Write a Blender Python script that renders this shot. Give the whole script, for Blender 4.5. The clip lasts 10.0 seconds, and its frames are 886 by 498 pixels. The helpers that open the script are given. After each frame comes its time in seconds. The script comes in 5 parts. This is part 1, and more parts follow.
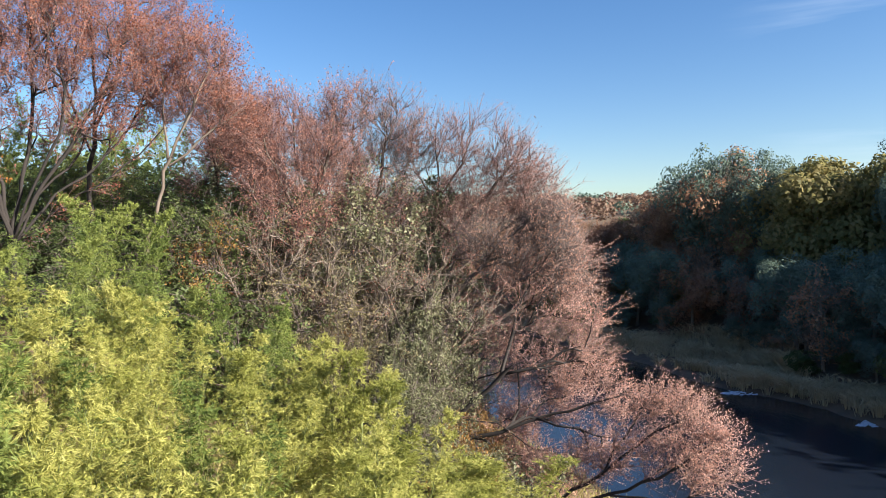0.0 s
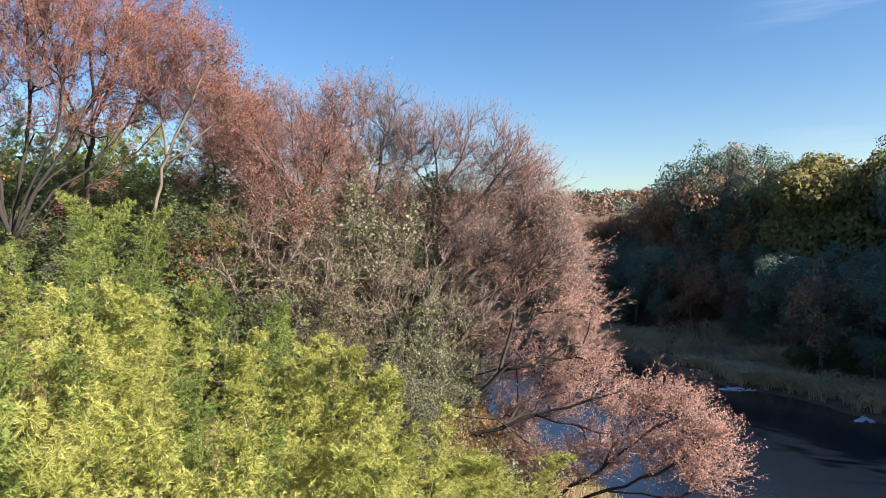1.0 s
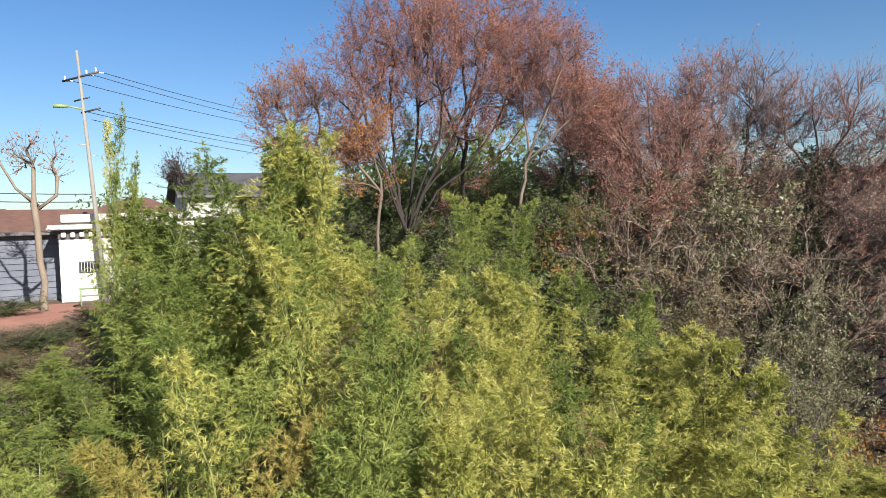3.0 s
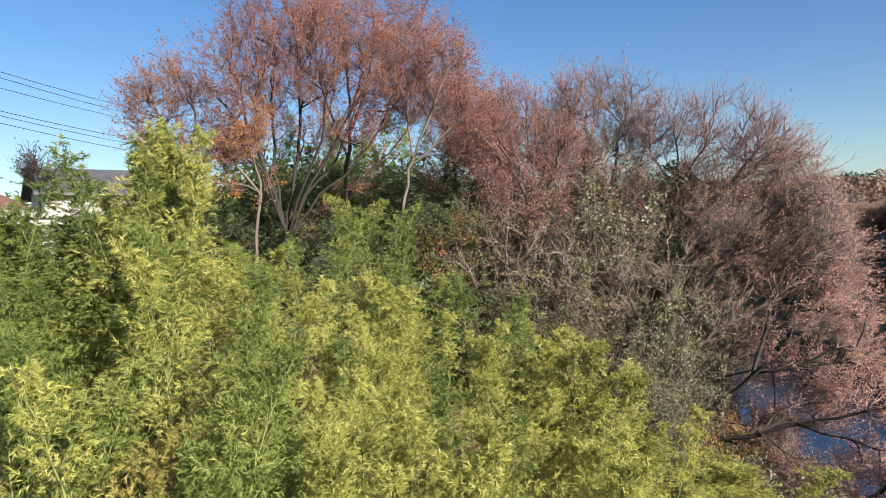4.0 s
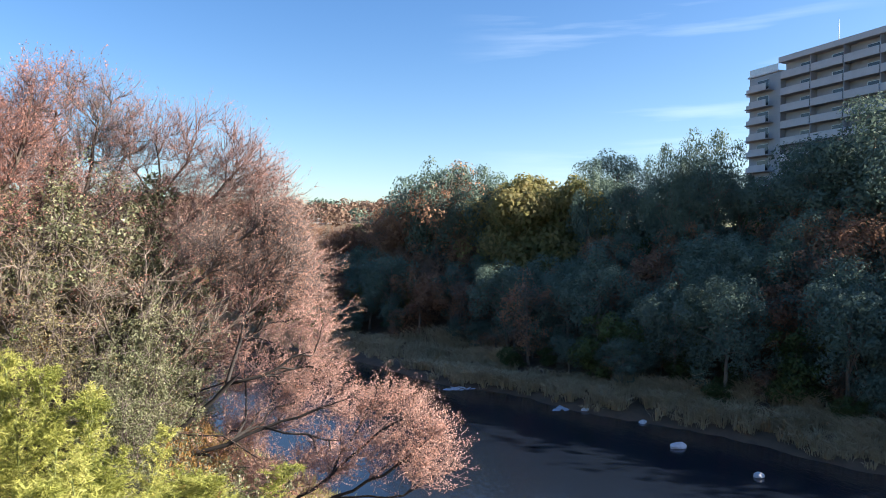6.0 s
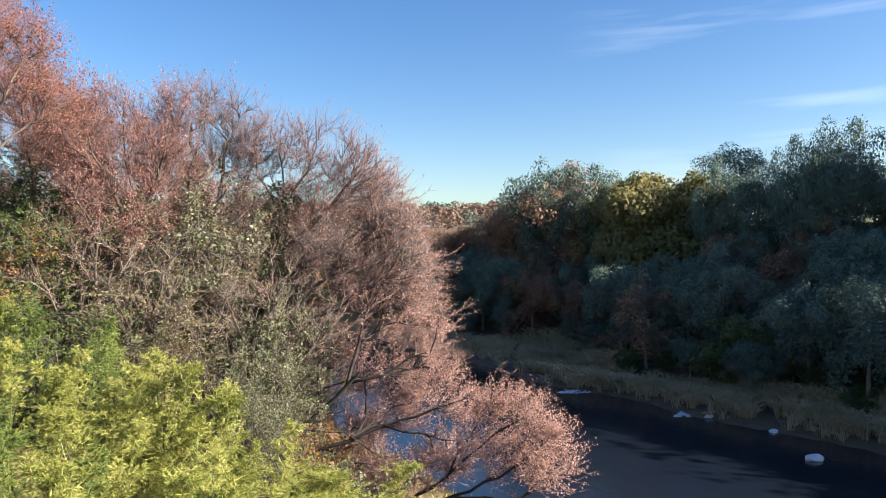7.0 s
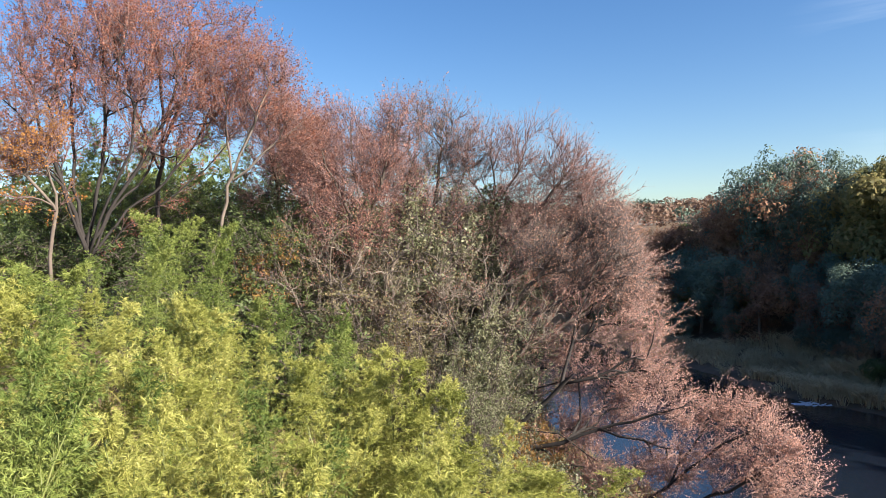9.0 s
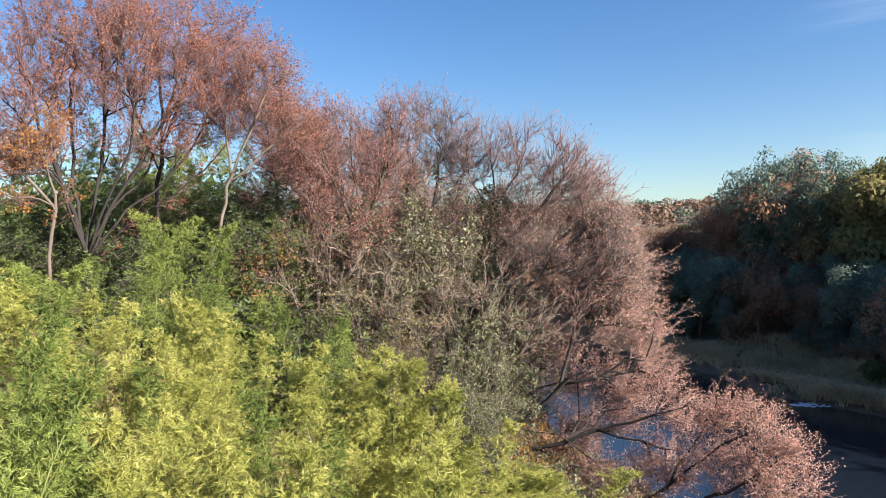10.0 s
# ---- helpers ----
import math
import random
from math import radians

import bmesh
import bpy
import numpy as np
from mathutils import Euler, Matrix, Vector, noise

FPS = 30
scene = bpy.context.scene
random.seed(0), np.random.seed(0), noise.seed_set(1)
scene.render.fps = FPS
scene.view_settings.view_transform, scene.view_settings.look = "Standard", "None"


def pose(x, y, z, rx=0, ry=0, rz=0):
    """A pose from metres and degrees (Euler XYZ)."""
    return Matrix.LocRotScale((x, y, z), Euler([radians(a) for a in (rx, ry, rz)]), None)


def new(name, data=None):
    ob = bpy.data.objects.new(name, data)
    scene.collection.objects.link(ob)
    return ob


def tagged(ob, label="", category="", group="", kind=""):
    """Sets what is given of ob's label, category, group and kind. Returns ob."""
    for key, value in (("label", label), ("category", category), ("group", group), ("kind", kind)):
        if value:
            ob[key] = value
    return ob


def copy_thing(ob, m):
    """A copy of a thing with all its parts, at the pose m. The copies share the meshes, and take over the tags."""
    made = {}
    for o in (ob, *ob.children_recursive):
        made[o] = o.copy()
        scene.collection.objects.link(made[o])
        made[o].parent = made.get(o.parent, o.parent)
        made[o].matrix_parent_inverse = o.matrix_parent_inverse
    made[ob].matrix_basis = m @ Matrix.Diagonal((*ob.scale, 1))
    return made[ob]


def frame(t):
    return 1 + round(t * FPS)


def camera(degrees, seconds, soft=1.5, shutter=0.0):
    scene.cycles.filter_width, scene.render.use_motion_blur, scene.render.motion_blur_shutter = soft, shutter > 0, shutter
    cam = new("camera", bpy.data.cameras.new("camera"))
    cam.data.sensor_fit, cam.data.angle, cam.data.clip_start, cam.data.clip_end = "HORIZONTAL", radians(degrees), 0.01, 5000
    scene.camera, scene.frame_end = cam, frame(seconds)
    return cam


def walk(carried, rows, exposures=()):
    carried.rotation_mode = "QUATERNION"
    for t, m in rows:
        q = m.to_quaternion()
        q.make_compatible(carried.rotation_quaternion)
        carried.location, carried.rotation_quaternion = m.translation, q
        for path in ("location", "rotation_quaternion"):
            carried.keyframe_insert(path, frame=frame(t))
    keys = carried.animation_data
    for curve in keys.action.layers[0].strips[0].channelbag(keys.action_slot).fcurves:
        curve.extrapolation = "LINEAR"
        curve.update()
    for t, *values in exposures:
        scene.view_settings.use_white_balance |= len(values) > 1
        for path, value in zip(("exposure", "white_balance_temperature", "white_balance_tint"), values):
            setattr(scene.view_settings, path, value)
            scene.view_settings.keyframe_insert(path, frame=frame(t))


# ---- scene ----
# The camera: held at arm's length by someone who turns on the spot on a bridge.
cam = camera(65.3, 10.0, soft=0.6, shutter=0.0)
EYE, ARM = 15.0, 0.5
ROWS = [  # seconds, yaw, pitch, roll
    (0.0, -0.00, -1.00, 0.50),
    (0.5, -0.07, -1.18, 0.56),
    (1.0, -0.12, -1.27, 0.60),
    (1.5, 2.56, -1.21, 1.02),
    (2.0, 13.48, -1.50, 1.96),
    (2.5, 24.96, -1.36, 2.45),
    (2.6, 26.78, -1.38, 2.43),
    (2.7, 28.46, -1.43, 2.40),
    (3.8, 24.05, -1.30, 2.37),
    (4.0, 18.85, -1.41, 1.63),
    (4.5, 3.93, -1.00, 0.68),
    (5.0, -9.71, -0.63, 0.19),
    (5.5, -19.27, -0.58, -0.27),
    (5.7, -21.69, -0.61, -0.44),
    (6.8, -16.31, -0.45, 0.31),
    (7.0, -12.40, -0.45, 0.39),
    (7.5, -1.19, -0.27, 1.15),
    (8.0, 4.89, -0.00, 1.53),
    (8.5, 4.69, 0.06, 1.24),
    (9.0, 4.63, -0.16, 1.35),
    (9.5, 4.73, -0.17, 1.37),
    (10.0, 4.57, -0.12, 1.26),
]


def held(yaw, pitch, roll):
    a = radians(yaw)
    return pose(-ARM * math.sin(a), ARM * math.cos(a) - ARM, EYE, 90 + pitch, roll, yaw)


walk(cam, [(t, held(yaw, pitch, roll)) for t, yaw, pitch, roll in ROWS],
     [(0.0, 1.68), (1.5, 1.67), (2.7, 1.25), (3.8, 1.30), (4.4, 1.64), (5.0, 1.86), (5.6, 1.98), (7.0, 1.80), (8.0, 1.68), (10.0, 1.68)])

# ---- light ----
SUN_AZ, SUN_EL = -117.0, 26.5  # degrees to the left of straight ahead, and above the horizon
world = bpy.data.worlds.new("sky")
scene.world = world
world.use_nodes = True
wn, wl = world.node_tree.nodes, world.node_tree.links
wn.clear()
sky = wn.new("ShaderNodeTexSky")
sky.sky_type, sky.sun_disc = "NISHITA", False
sky.sun_elevation, sky.sun_rotation = radians(SUN_EL), radians(-SUN_AZ)
sky.air_density, sky.dust_density, sky.ozone_density = 1.0, 0.8, 2.2
# thin cirrus, streaked along one direction
wc = wn.new("ShaderNodeTexCoord")
wm = wn.new("ShaderNodeMapping")
wm.inputs["Rotation"].default_value = (0.0, 0.10, 0.5)
wm.inputs["Scale"].default_value = (1.6, 2.2, 22.0)
wx = wn.new("ShaderNodeTexNoise")
wx.inputs["Scale"].default_value, wx.inputs["Detail"].default_value = 1.0, 6.0
wr = wn.new("ShaderNodeValToRGB")
wr.color_ramp.elements[0].position, wr.color_ramp.elements[1].position = 0.50, 0.78
wr.color_ramp.elements[1].color = (0.35, 0.35, 0.35, 1)
wmix = wn.new("ShaderNodeMix")
wmix.data_type = "RGBA"
wmix.inputs["B"].default_value = (8.0, 8.6, 9.2, 1)
wb = wn.new("ShaderNodeBackground")
wb.inputs["Strength"].default_value = 0.059
wo = wn.new("ShaderNodeOutputWorld")
wl.new(wc.outputs["Generated"], wm.inputs["Vector"])
wl.new(wm.outputs["Vector"], wx.inputs["Vector"])
wl.new(wx.outputs["Fac"], wr.inputs["Fac"])
wdot = wn.new("ShaderNodeVectorMath")
wdot.operation = "DOT_PRODUCT"
wdot.inputs[1].default_value = (0.60, 0.76, 0.24)
wrange = wn.new("ShaderNodeMapRange")
wrange.interpolation_type = "SMOOTHSTEP"
wrange.inputs["From Min"].default_value, wrange.inputs["From Max"].default_value = 0.955, 0.992
wmask = wn.new("ShaderNodeMath")
wmask.operation = "MULTIPLY"
wl.new(wc.outputs["Generated"], wdot.inputs[0])
wl.new(wdot.outputs["Value"], wrange.inputs["Value"])
wl.new(wrange.outputs["Result"], wmask.inputs[0])
wl.new(wr.outputs["Color"], wmask.inputs[1])
wl.new(wmask.outputs[0], wmix.inputs["Factor"])
wh = wn.new("ShaderNodeHueSaturation")
wh.inputs["Saturation"].default_value, wh.inputs["Hue"].default_value = 1.28, 0.508
wl.new(sky.outputs["Color"], wh.inputs["Color"])
wl.new(wh.outputs["Color"], wmix.inputs["A"])
wl.new(wmix.outputs["Result"], wb.inputs["Color"])
wl.new(wb.outputs["Background"], wo.inputs["Surface"])

sun = new("sun", bpy.data.lights.new("sun", "SUN"))
sun.data.energy, sun.data.angle, sun.data.color = 5.0, radians(0.55), (1.0, 0.905, 0.79)
_a, _e = radians(SUN_AZ), radians(SUN_EL)
TO_SUN = Vector((-math.sin(_a) * math.cos(_e), math.cos(_a) * math.cos(_e), math.sin(_e)))
sun.matrix_world = Matrix.Translation((60, -40, 80)) @ TO_SUN.to_track_quat("Z", "Y").to_matrix().to_4x4()


# ---- materials ----
def material(name):
    m = bpy.data.materials.new(name)
    m.use_nodes = True
    nt = m.node_tree
    return m, nt, nt.nodes["Principled BSDF"], nt.nodes["Material Output"]


def ramp(nt, colours, places=None):
    r = nt.nodes.new("ShaderNodeValToRGB")
    n = len(colours)
    while len(r.color_ramp.elements) < n:
        r.color_ramp.elements.new(0.5)
    for i, c in enumerate(colours):
        r.color_ramp.elements[i].position = places[i] if places else i / (n - 1)
        r.color_ramp.elements[i].color = (*c, 1)
    return r


def leaf_material(name, colours, through_light=0.4, rough=0.55, patch=0.6, gloss=0.18, own=0.26):
    """Leaves whose colour varies from leaf to leaf, from clump to clump and from plant to plant."""
    m, nt, bsdf, out = material(name)
    geo = nt.nodes.new("ShaderNodeNewGeometry")
    tc = nt.nodes.new("ShaderNodeTexCoord")
    noi = nt.nodes.new("ShaderNodeTexNoise")
    noi.inputs["Scale"].default_value, noi.inputs["Detail"].default_value = patch, 2.0
    info = nt.nodes.new("ShaderNodeObjectInfo")
    a = nt.nodes.new("ShaderNodeMath")
    a.operation, a.inputs[1].default_value = "MULTIPLY", 0.42
    b = nt.nodes.new("ShaderNodeMath")
    b.operation, b.inputs[1].default_value = "MULTIPLY_ADD", 1.0
    c = nt.nodes.new("ShaderNodeMath")
    c.operation, c.inputs[1].default_value = "MULTIPLY_ADD", own
    d = nt.nodes.new("ShaderNodeMath")
    d.operation, d.inputs[1].default_value = "SUBTRACT", 0.19 + own / 2
    r = ramp(nt, colours)
    nt.links.new(tc.outputs["Object"], noi.inputs["Vector"])
    nt.links.new(geo.outputs["Random Per Island"], a.inputs[0])
    nt.links.new(noi.outputs["Fac"], b.inputs[0])
    nt.links.new(a.outputs[0], b.inputs[2])
    nt.links.new(info.outputs["Random"], c.inputs[0])
    nt.links.new(b.outputs[0], c.inputs[2])
    nt.links.new(c.outputs[0], d.inputs[0])
    nt.links.new(d.outputs[0], r.inputs["Fac"])
    nt.links.new(r.outputs["Color"], bsdf.inputs["Base Color"])
    bsdf.inputs["Roughness"].default_value = rough
    bsdf.inputs["Specular IOR Level"].default_value = gloss
    tr = nt.nodes.new("ShaderNodeBsdfTranslucent")
    nt.links.new(r.outputs["Color"], tr.inputs["Color"])
    mix = nt.nodes.new("ShaderNodeMixShader")
    mix.inputs["Fac"].default_value = through_light
    nt.links.new(bsdf.outputs["BSDF"], mix.inputs[1])
    nt.links.new(tr.outputs["BSDF"], mix.inputs[2])
    nt.links.new(mix.outputs["Shader"], out.inputs["Surface"])
    return m


def rough_material(name, colours, scale=4.0, rough=0.8, bump=0.3, detail=8.0, stretch=(1, 1, 1), metal=0.0, fine=6.0):
    """A matt surface with colour and relief at two scales."""
    m, nt, bsdf, out = material(name)
    tc = nt.nodes.new("ShaderNodeTexCoord")
    mp = nt.nodes.new("ShaderNodeMapping")
    mp.inputs["Scale"].default_value = stretch
    noi = nt.nodes.new("ShaderNodeTexNoise")
    noi.inputs["Scale"].default_value, noi.inputs["Detail"].default_value = scale, detail
    noi2 = nt.nodes.new("ShaderNodeTexNoise")
    noi2.inputs["Scale"].default_value, noi2.inputs["Detail"].default_value = scale * fine, 4.0
    add = nt.nodes.new("ShaderNodeMath")
    add.operation, add.inputs[1].default_value = "MULTIPLY_ADD", 0.45
    sub = nt.nodes.new("ShaderNodeMath")
    sub.operation, sub.inputs[1].default_value = "SUBTRACT", 0.22
    r = ramp(nt, colours)
    bp = nt.nodes.new("ShaderNodeBump")
    bp.inputs["Strength"].default_value = bump
    nt.links.new(tc.outputs["Object"], mp.inputs["Vector"])
    nt.links.new(mp.outputs["Vector"], noi.inputs["Vector"])
    nt.links.new(mp.outputs["Vector"], noi2.inputs["Vector"])
    nt.links.new(noi2.outputs["Fac"], add.inputs[0])
    nt.links.new(noi.outputs["Fac"], add.inputs[2])
    nt.links.new(add.outputs[0], sub.inputs[0])
    nt.links.new(sub.outputs[0], r.inputs["Fac"])
    nt.links.new(r.outputs["Color"], bsdf.inputs["Base Color"])
    nt.links.new(noi2.outputs["Fac"], bp.inputs["Height"])
    nt.links.new(bp.outputs["Normal"], bsdf.inputs["Normal"])
    bsdf.inputs["Roughness"].default_value = rough
    bsdf.inputs["Metallic"].default_value = metal
    return m


M_BAMBOO = leaf_material("bamboo_leaf", [(0.06, 0.085, 0.022), (0.225, 0.245, 0.055), (0.41, 0.405, 0.12), (0.59, 0.555, 0.235)], 0.30, 0.5, 0.9, own=0.12)
M_BAMBOO_DARK = leaf_material("bamboo_leaf_green", [(0.03, 0.058, 0.016), (0.105, 0.15, 0.037), (0.22, 0.265, 0.068), (0.37, 0.40, 0.13)], 0.26, 0.5, 0.9, own=0.14)
M_BAMBOO_DRY = leaf_material("bamboo_leaf_yellow", [(0.17, 0.17, 0.04), (0.27, 0.25, 0.07), (0.36, 0.30, 0.10), (0.43, 0.33, 0.14)], 0.40, 0.5)
M_CULM = rough_material("bamboo_culm", [(0.09, 0.12, 0.03), (0.15, 0.175, 0.05), (0.21, 0.21, 0.08)], 3.0, 0.45, 0.1)
M_BARK = rough_material("bark_grey", [(0.09, 0.07, 0.055), (0.17, 0.14, 0.11), (0.26, 0.22, 0.18)], 5.0, 0.9, 0.6, stretch=(1, 1, 0.3))
M_BARK_DARK = rough_material("bark_dark", [(0.04, 0.03, 0.025), (0.08, 0.062, 0.05), (0.13, 0.10, 0.08)], 5.0, 0.9, 0.6, stretch=(1, 1, 0.3))
M_TWIG = rough_material("twig", [(0.05, 0.038, 0.035), (0.10, 0.077, 0.07), (0.18, 0.143, 0.128)], 2.0, 0.85, 0.1)
M_TWIG_RED = rough_material("twig_red", [(0.07, 0.040, 0.036), (0.145, 0.085, 0.075), (0.24, 0.155, 0.137)], 2.0, 0.85, 0.1)
M_TWIG_PINK = rough_material("twig_pink", [(0.11, 0.064, 0.056), (0.22, 0.138, 0.12), (0.36, 0.25, 0.22)], 2.0, 0.85, 0.1)
M_BARK_MID = rough_material("bark_brown", [(0.06, 0.047, 0.038), (0.12, 0.095, 0.075), (0.20, 0.165, 0.135)], 5.0, 0.9, 0.6, stretch=(1, 1, 0.3))
# near-black bark that carries the shade on stems and limbs in its colour
M_BARK_SHADED = rough_material("bark_blackish", [(0.010, 0.008, 0.007), (0.02, 0.016, 0.0145), (0.04, 0.032, 0.028)], 5.0, 0.9, 0.6, stretch=(1, 1, 0.3))
M_TWIG_PALE = rough_material("twig_grey_brown", [(0.10, 0.08, 0.065), (0.185, 0.15, 0.122), (0.29, 0.24, 0.195)], 2.0, 0.85, 0.1)
M_RUST = leaf_material("leaf_rust", [(0.155, 0.06, 0.04), (0.25, 0.10, 0.068), (0.345, 0.148, 0.098), (0.43, 0.205, 0.135)], 0.38, 0.6)
M_ORANGE = leaf_material("leaf_orange", [(0.23, 0.10, 0.03), (0.34, 0.155, 0.045), (0.45, 0.225, 0.065), (0.52, 0.30, 0.10)], 0.42, 0.6)
M_ORANGE_BROWN = leaf_material("leaf_orange_brown", [(0.17, 0.07, 0.032), (0.26, 0.11, 0.048), (0.35, 0.16, 0.068), (0.43, 0.22, 0.09)], 0.38, 0.6)
M_PLUM = leaf_material("leaf_dark_plum", [(0.03, 0.02, 0.025), (0.06, 0.035, 0.04), (0.09, 0.05, 0.05), (0.13, 0.08, 0.07)], 0.2, 0.6)
M_PINK = leaf_material("leaf_pink_brown", [(0.27, 0.128, 0.097), (0.44, 0.235, 0.178), (0.56, 0.335, 0.262), (0.64, 0.44, 0.352)], 0.52, 0.6)
M_RED = leaf_material("leaf_red_brown", [(0.20, 0.085, 0.068), (0.31, 0.14, 0.112), (0.40, 0.20, 0.155), (0.48, 0.27, 0.21)], 0.45, 0.6)
M_IVY = leaf_material("leaf_ivy", [(0.04, 0.052, 0.028), (0.105, 0.12, 0.06), (0.20, 0.205, 0.115), (0.30, 0.295, 0.185)], 0.25, 0.45, 0.6, 0.3)
M_OLIVE = leaf_material("leaf_olive", [(0.07, 0.07, 0.035), (0.155, 0.14, 0.07), (0.26, 0.22, 0.12), (0.37, 0.29, 0.165)], 0.3, 0.5)
M_GREEN = leaf_material("leaf_green", [(0.028, 0.046, 0.018), (0.058, 0.085, 0.03), (0.095, 0.125, 0.042), (0.145, 0.17, 0.06)], 0.3, 0.5)
# evergreen leaves lightened and blued: the haze over the hillside is in the colour
M_EVER = leaf_material("leaf_evergreen", [(0.085, 0.125, 0.11), (0.105, 0.15, 0.122), (0.125, 0.172, 0.13), (0.145, 0.195, 0.135)], 0.25, 0.7, 0.35, 0.12, 0.12)
M_AUTUMN = leaf_material("leaf_autumn_brown", [(0.14, 0.08, 0.055), (0.23, 0.125, 0.08), (0.32, 0.18, 0.11), (0.40, 0.26, 0.14)], 0.3, 0.6, 0.35)
M_GOLD = leaf_material("leaf_gold", [(0.13, 0.15, 0.06), (0.20, 0.20, 0.085), (0.29, 0.25, 0.11), (0.36, 0.28, 0.13)], 0.6, 0.55, 0.35)
M_FARWOOD = leaf_material("leaf_far_wood", [(0.10, 0.07, 0.055), (0.16, 0.105, 0.08), (0.22, 0.15, 0.11), (0.26, 0.20, 0.13)], 0.3, 0.7, 0.1)
M_OCHRE = leaf_material("leaf_ochre", [(0.16, 0.085, 0.035), (0.25, 0.14, 0.05), (0.34, 0.205, 0.07), (0.41, 0.27, 0.10)], 0.35, 0.6)
M_REED = leaf_material("reed", [(0.30, 0.235, 0.14), (0.43, 0.345, 0.21), (0.53, 0.43, 0.27), (0.45, 0.39, 0.22)], 0.3, 0.7, 0.15)
M_DRYGRASS = leaf_material("dry_grass", [(0.14, 0.11, 0.05), (0.24, 0.19, 0.08), (0.30, 0.27, 0.10), (0.20, 0.24, 0.06)], 0.3, 0.7, 0.3)


# ---- building blocks ----
def np_mesh(name, verts, quads=None, tris=None, smooth=False):
    """A mesh from arrays of corners, quads and triangles."""
    me = bpy.data.meshes.new(name)
    nq = 0 if quads is None else len(quads)
    nt = 0 if tris is None else len(tris)
    loops, starts = [], []
    if nq:
        loops.append(np.asarray(quads).ravel())
        starts.append(np.arange(nq) * 4)
    if nt:
        loops.append(np.asarray(tris).ravel())
        starts.append(nq * 4 + np.arange(nt) * 3)
    loops, starts = np.concatenate(loops), np.concatenate(starts)
    me.vertices.add(len(verts))
    me.vertices.foreach_set("co", np.asarray(verts, dtype=np.float32).ravel())
    me.loops.add(len(loops))
    me.loops.foreach_set("vertex_index", loops.astype(np.int32))
    me.polygons.add(len(starts))
    me.polygons.foreach_set("loop_start", starts.astype(np.int32))
    if smooth:
        me.polygons.foreach_set("use_smooth", np.ones(len(starts), dtype=bool))
    me.update(calc_edges=True)
    return me


def part(name, data, mat, parent, label=""):
    """One mesh under a thing or a part; data is a mesh or a bmesh."""
    if isinstance(data, bmesh.types.BMesh):
        me = bpy.data.meshes.new(name)
        data.to_mesh(me)
        data.free()
        data = me
    if not data.materials:
        data.materials.append(mat)
    ob = new(name, data)
    ob.parent = parent
    return tagged(ob, label) if label else ob


def thing(name, label, category, m=None, group="", kind=""):
    ob = new(name)
    ob.empty_display_size = 0.2
    if m is not None:
        ob.matrix_world = m
    return tagged(ob, label, category, group, kind)


def sight(az, el, d):
    """The place d metres away along the level, az degrees left of straight ahead, seen el degrees up from the eye."""
    a = radians(az)
    return np.array((-d * math.sin(a), d * math.cos(a), EYE + d * math.tan(radians(el))))


def unit(v):
    return v / (np.linalg.norm(v, axis=-1, keepdims=True) + 1e-9)


def leaf_cards(rng, base, way, length, width, fold=0.25):
    """Folded pointed leaves: arrays of stalk ends and directions. Returns corners and quads."""
    n = len(base)
    way = unit(way)
    side = unit(np.cross(way, unit(rng.normal(size=(n, 3)))))
    up = np.cross(side, way)
    L, W = np.asarray(length).reshape(-1, 1), np.asarray(width).reshape(-1, 1)
    mid = base + way * L * 0.45 + up * W * fold
    v = np.stack([base, mid - side * W * 0.5, base + way * L - up * W * fold, mid + side * W * 0.5], 1).reshape(-1, 3)
    return v, np.arange(4 * n).reshape(n, 4)


def leaf_slivers(rng, base, way, length, width):
    """Narrow pointed leaves, one triangle each."""
    n = len(base)
    way = unit(way)
    side = unit(np.cross(way, unit(rng.normal(size=(n, 3))))) * (np.asarray(width).reshape(-1, 1) * 0.5)
    v = np.stack([base - side, base + side, base + way * np.asarray(length).reshape(-1, 1)], 1).reshape(-1, 3)
    return v, np.arange(3 * n).reshape(n, 3)


def leaf_scales(rng, at, out, size):
    """Small leaf sprays that lie on a crown like scales, one triangle each."""
    n = len(at)
    face = unit(out + rng.normal(size=(n, 3)) * 0.34)
    a = unit(np.cross(face, unit(rng.normal(size=(n, 3)))))
    b = np.cross(face, a)
    s = np.asarray(size).reshape(-1, 1)
    v = np.stack([at - a * s * 0.45 - b * s * 0.3, at + a * s * 0.45 - b * s * 0.3, at + b * s * 0.75 + a * s * 0.2 * rng.normal(size=(n, 1))], 1).reshape(-1, 3)
    return v, np.arange(3 * n).reshape(n, 3)


def twig_spikes(rng, base, tip, radius):
    """Thin three-sided tapered twigs."""
    n = len(base)
    way = unit(tip - base)
    s = unit(np.cross(way, unit(rng.normal(size=(n, 3)))))
    t = np.cross(way, s)
    r = np.asarray(radius).reshape(-1, 1)
    v = np.stack([base + s * r, base + (-0.5 * s + 0.866 * t) * r, base + (-0.5 * s - 0.866 * t) * r, tip], 1).reshape(-1, 3)
    i = np.arange(n)[:, None] * 4
    tris = np.concatenate([i + np.array([[0, 1, 3]]), i + np.array([[1, 2, 3]]), i + np.array([[2, 0, 3]])])
    return v, tris


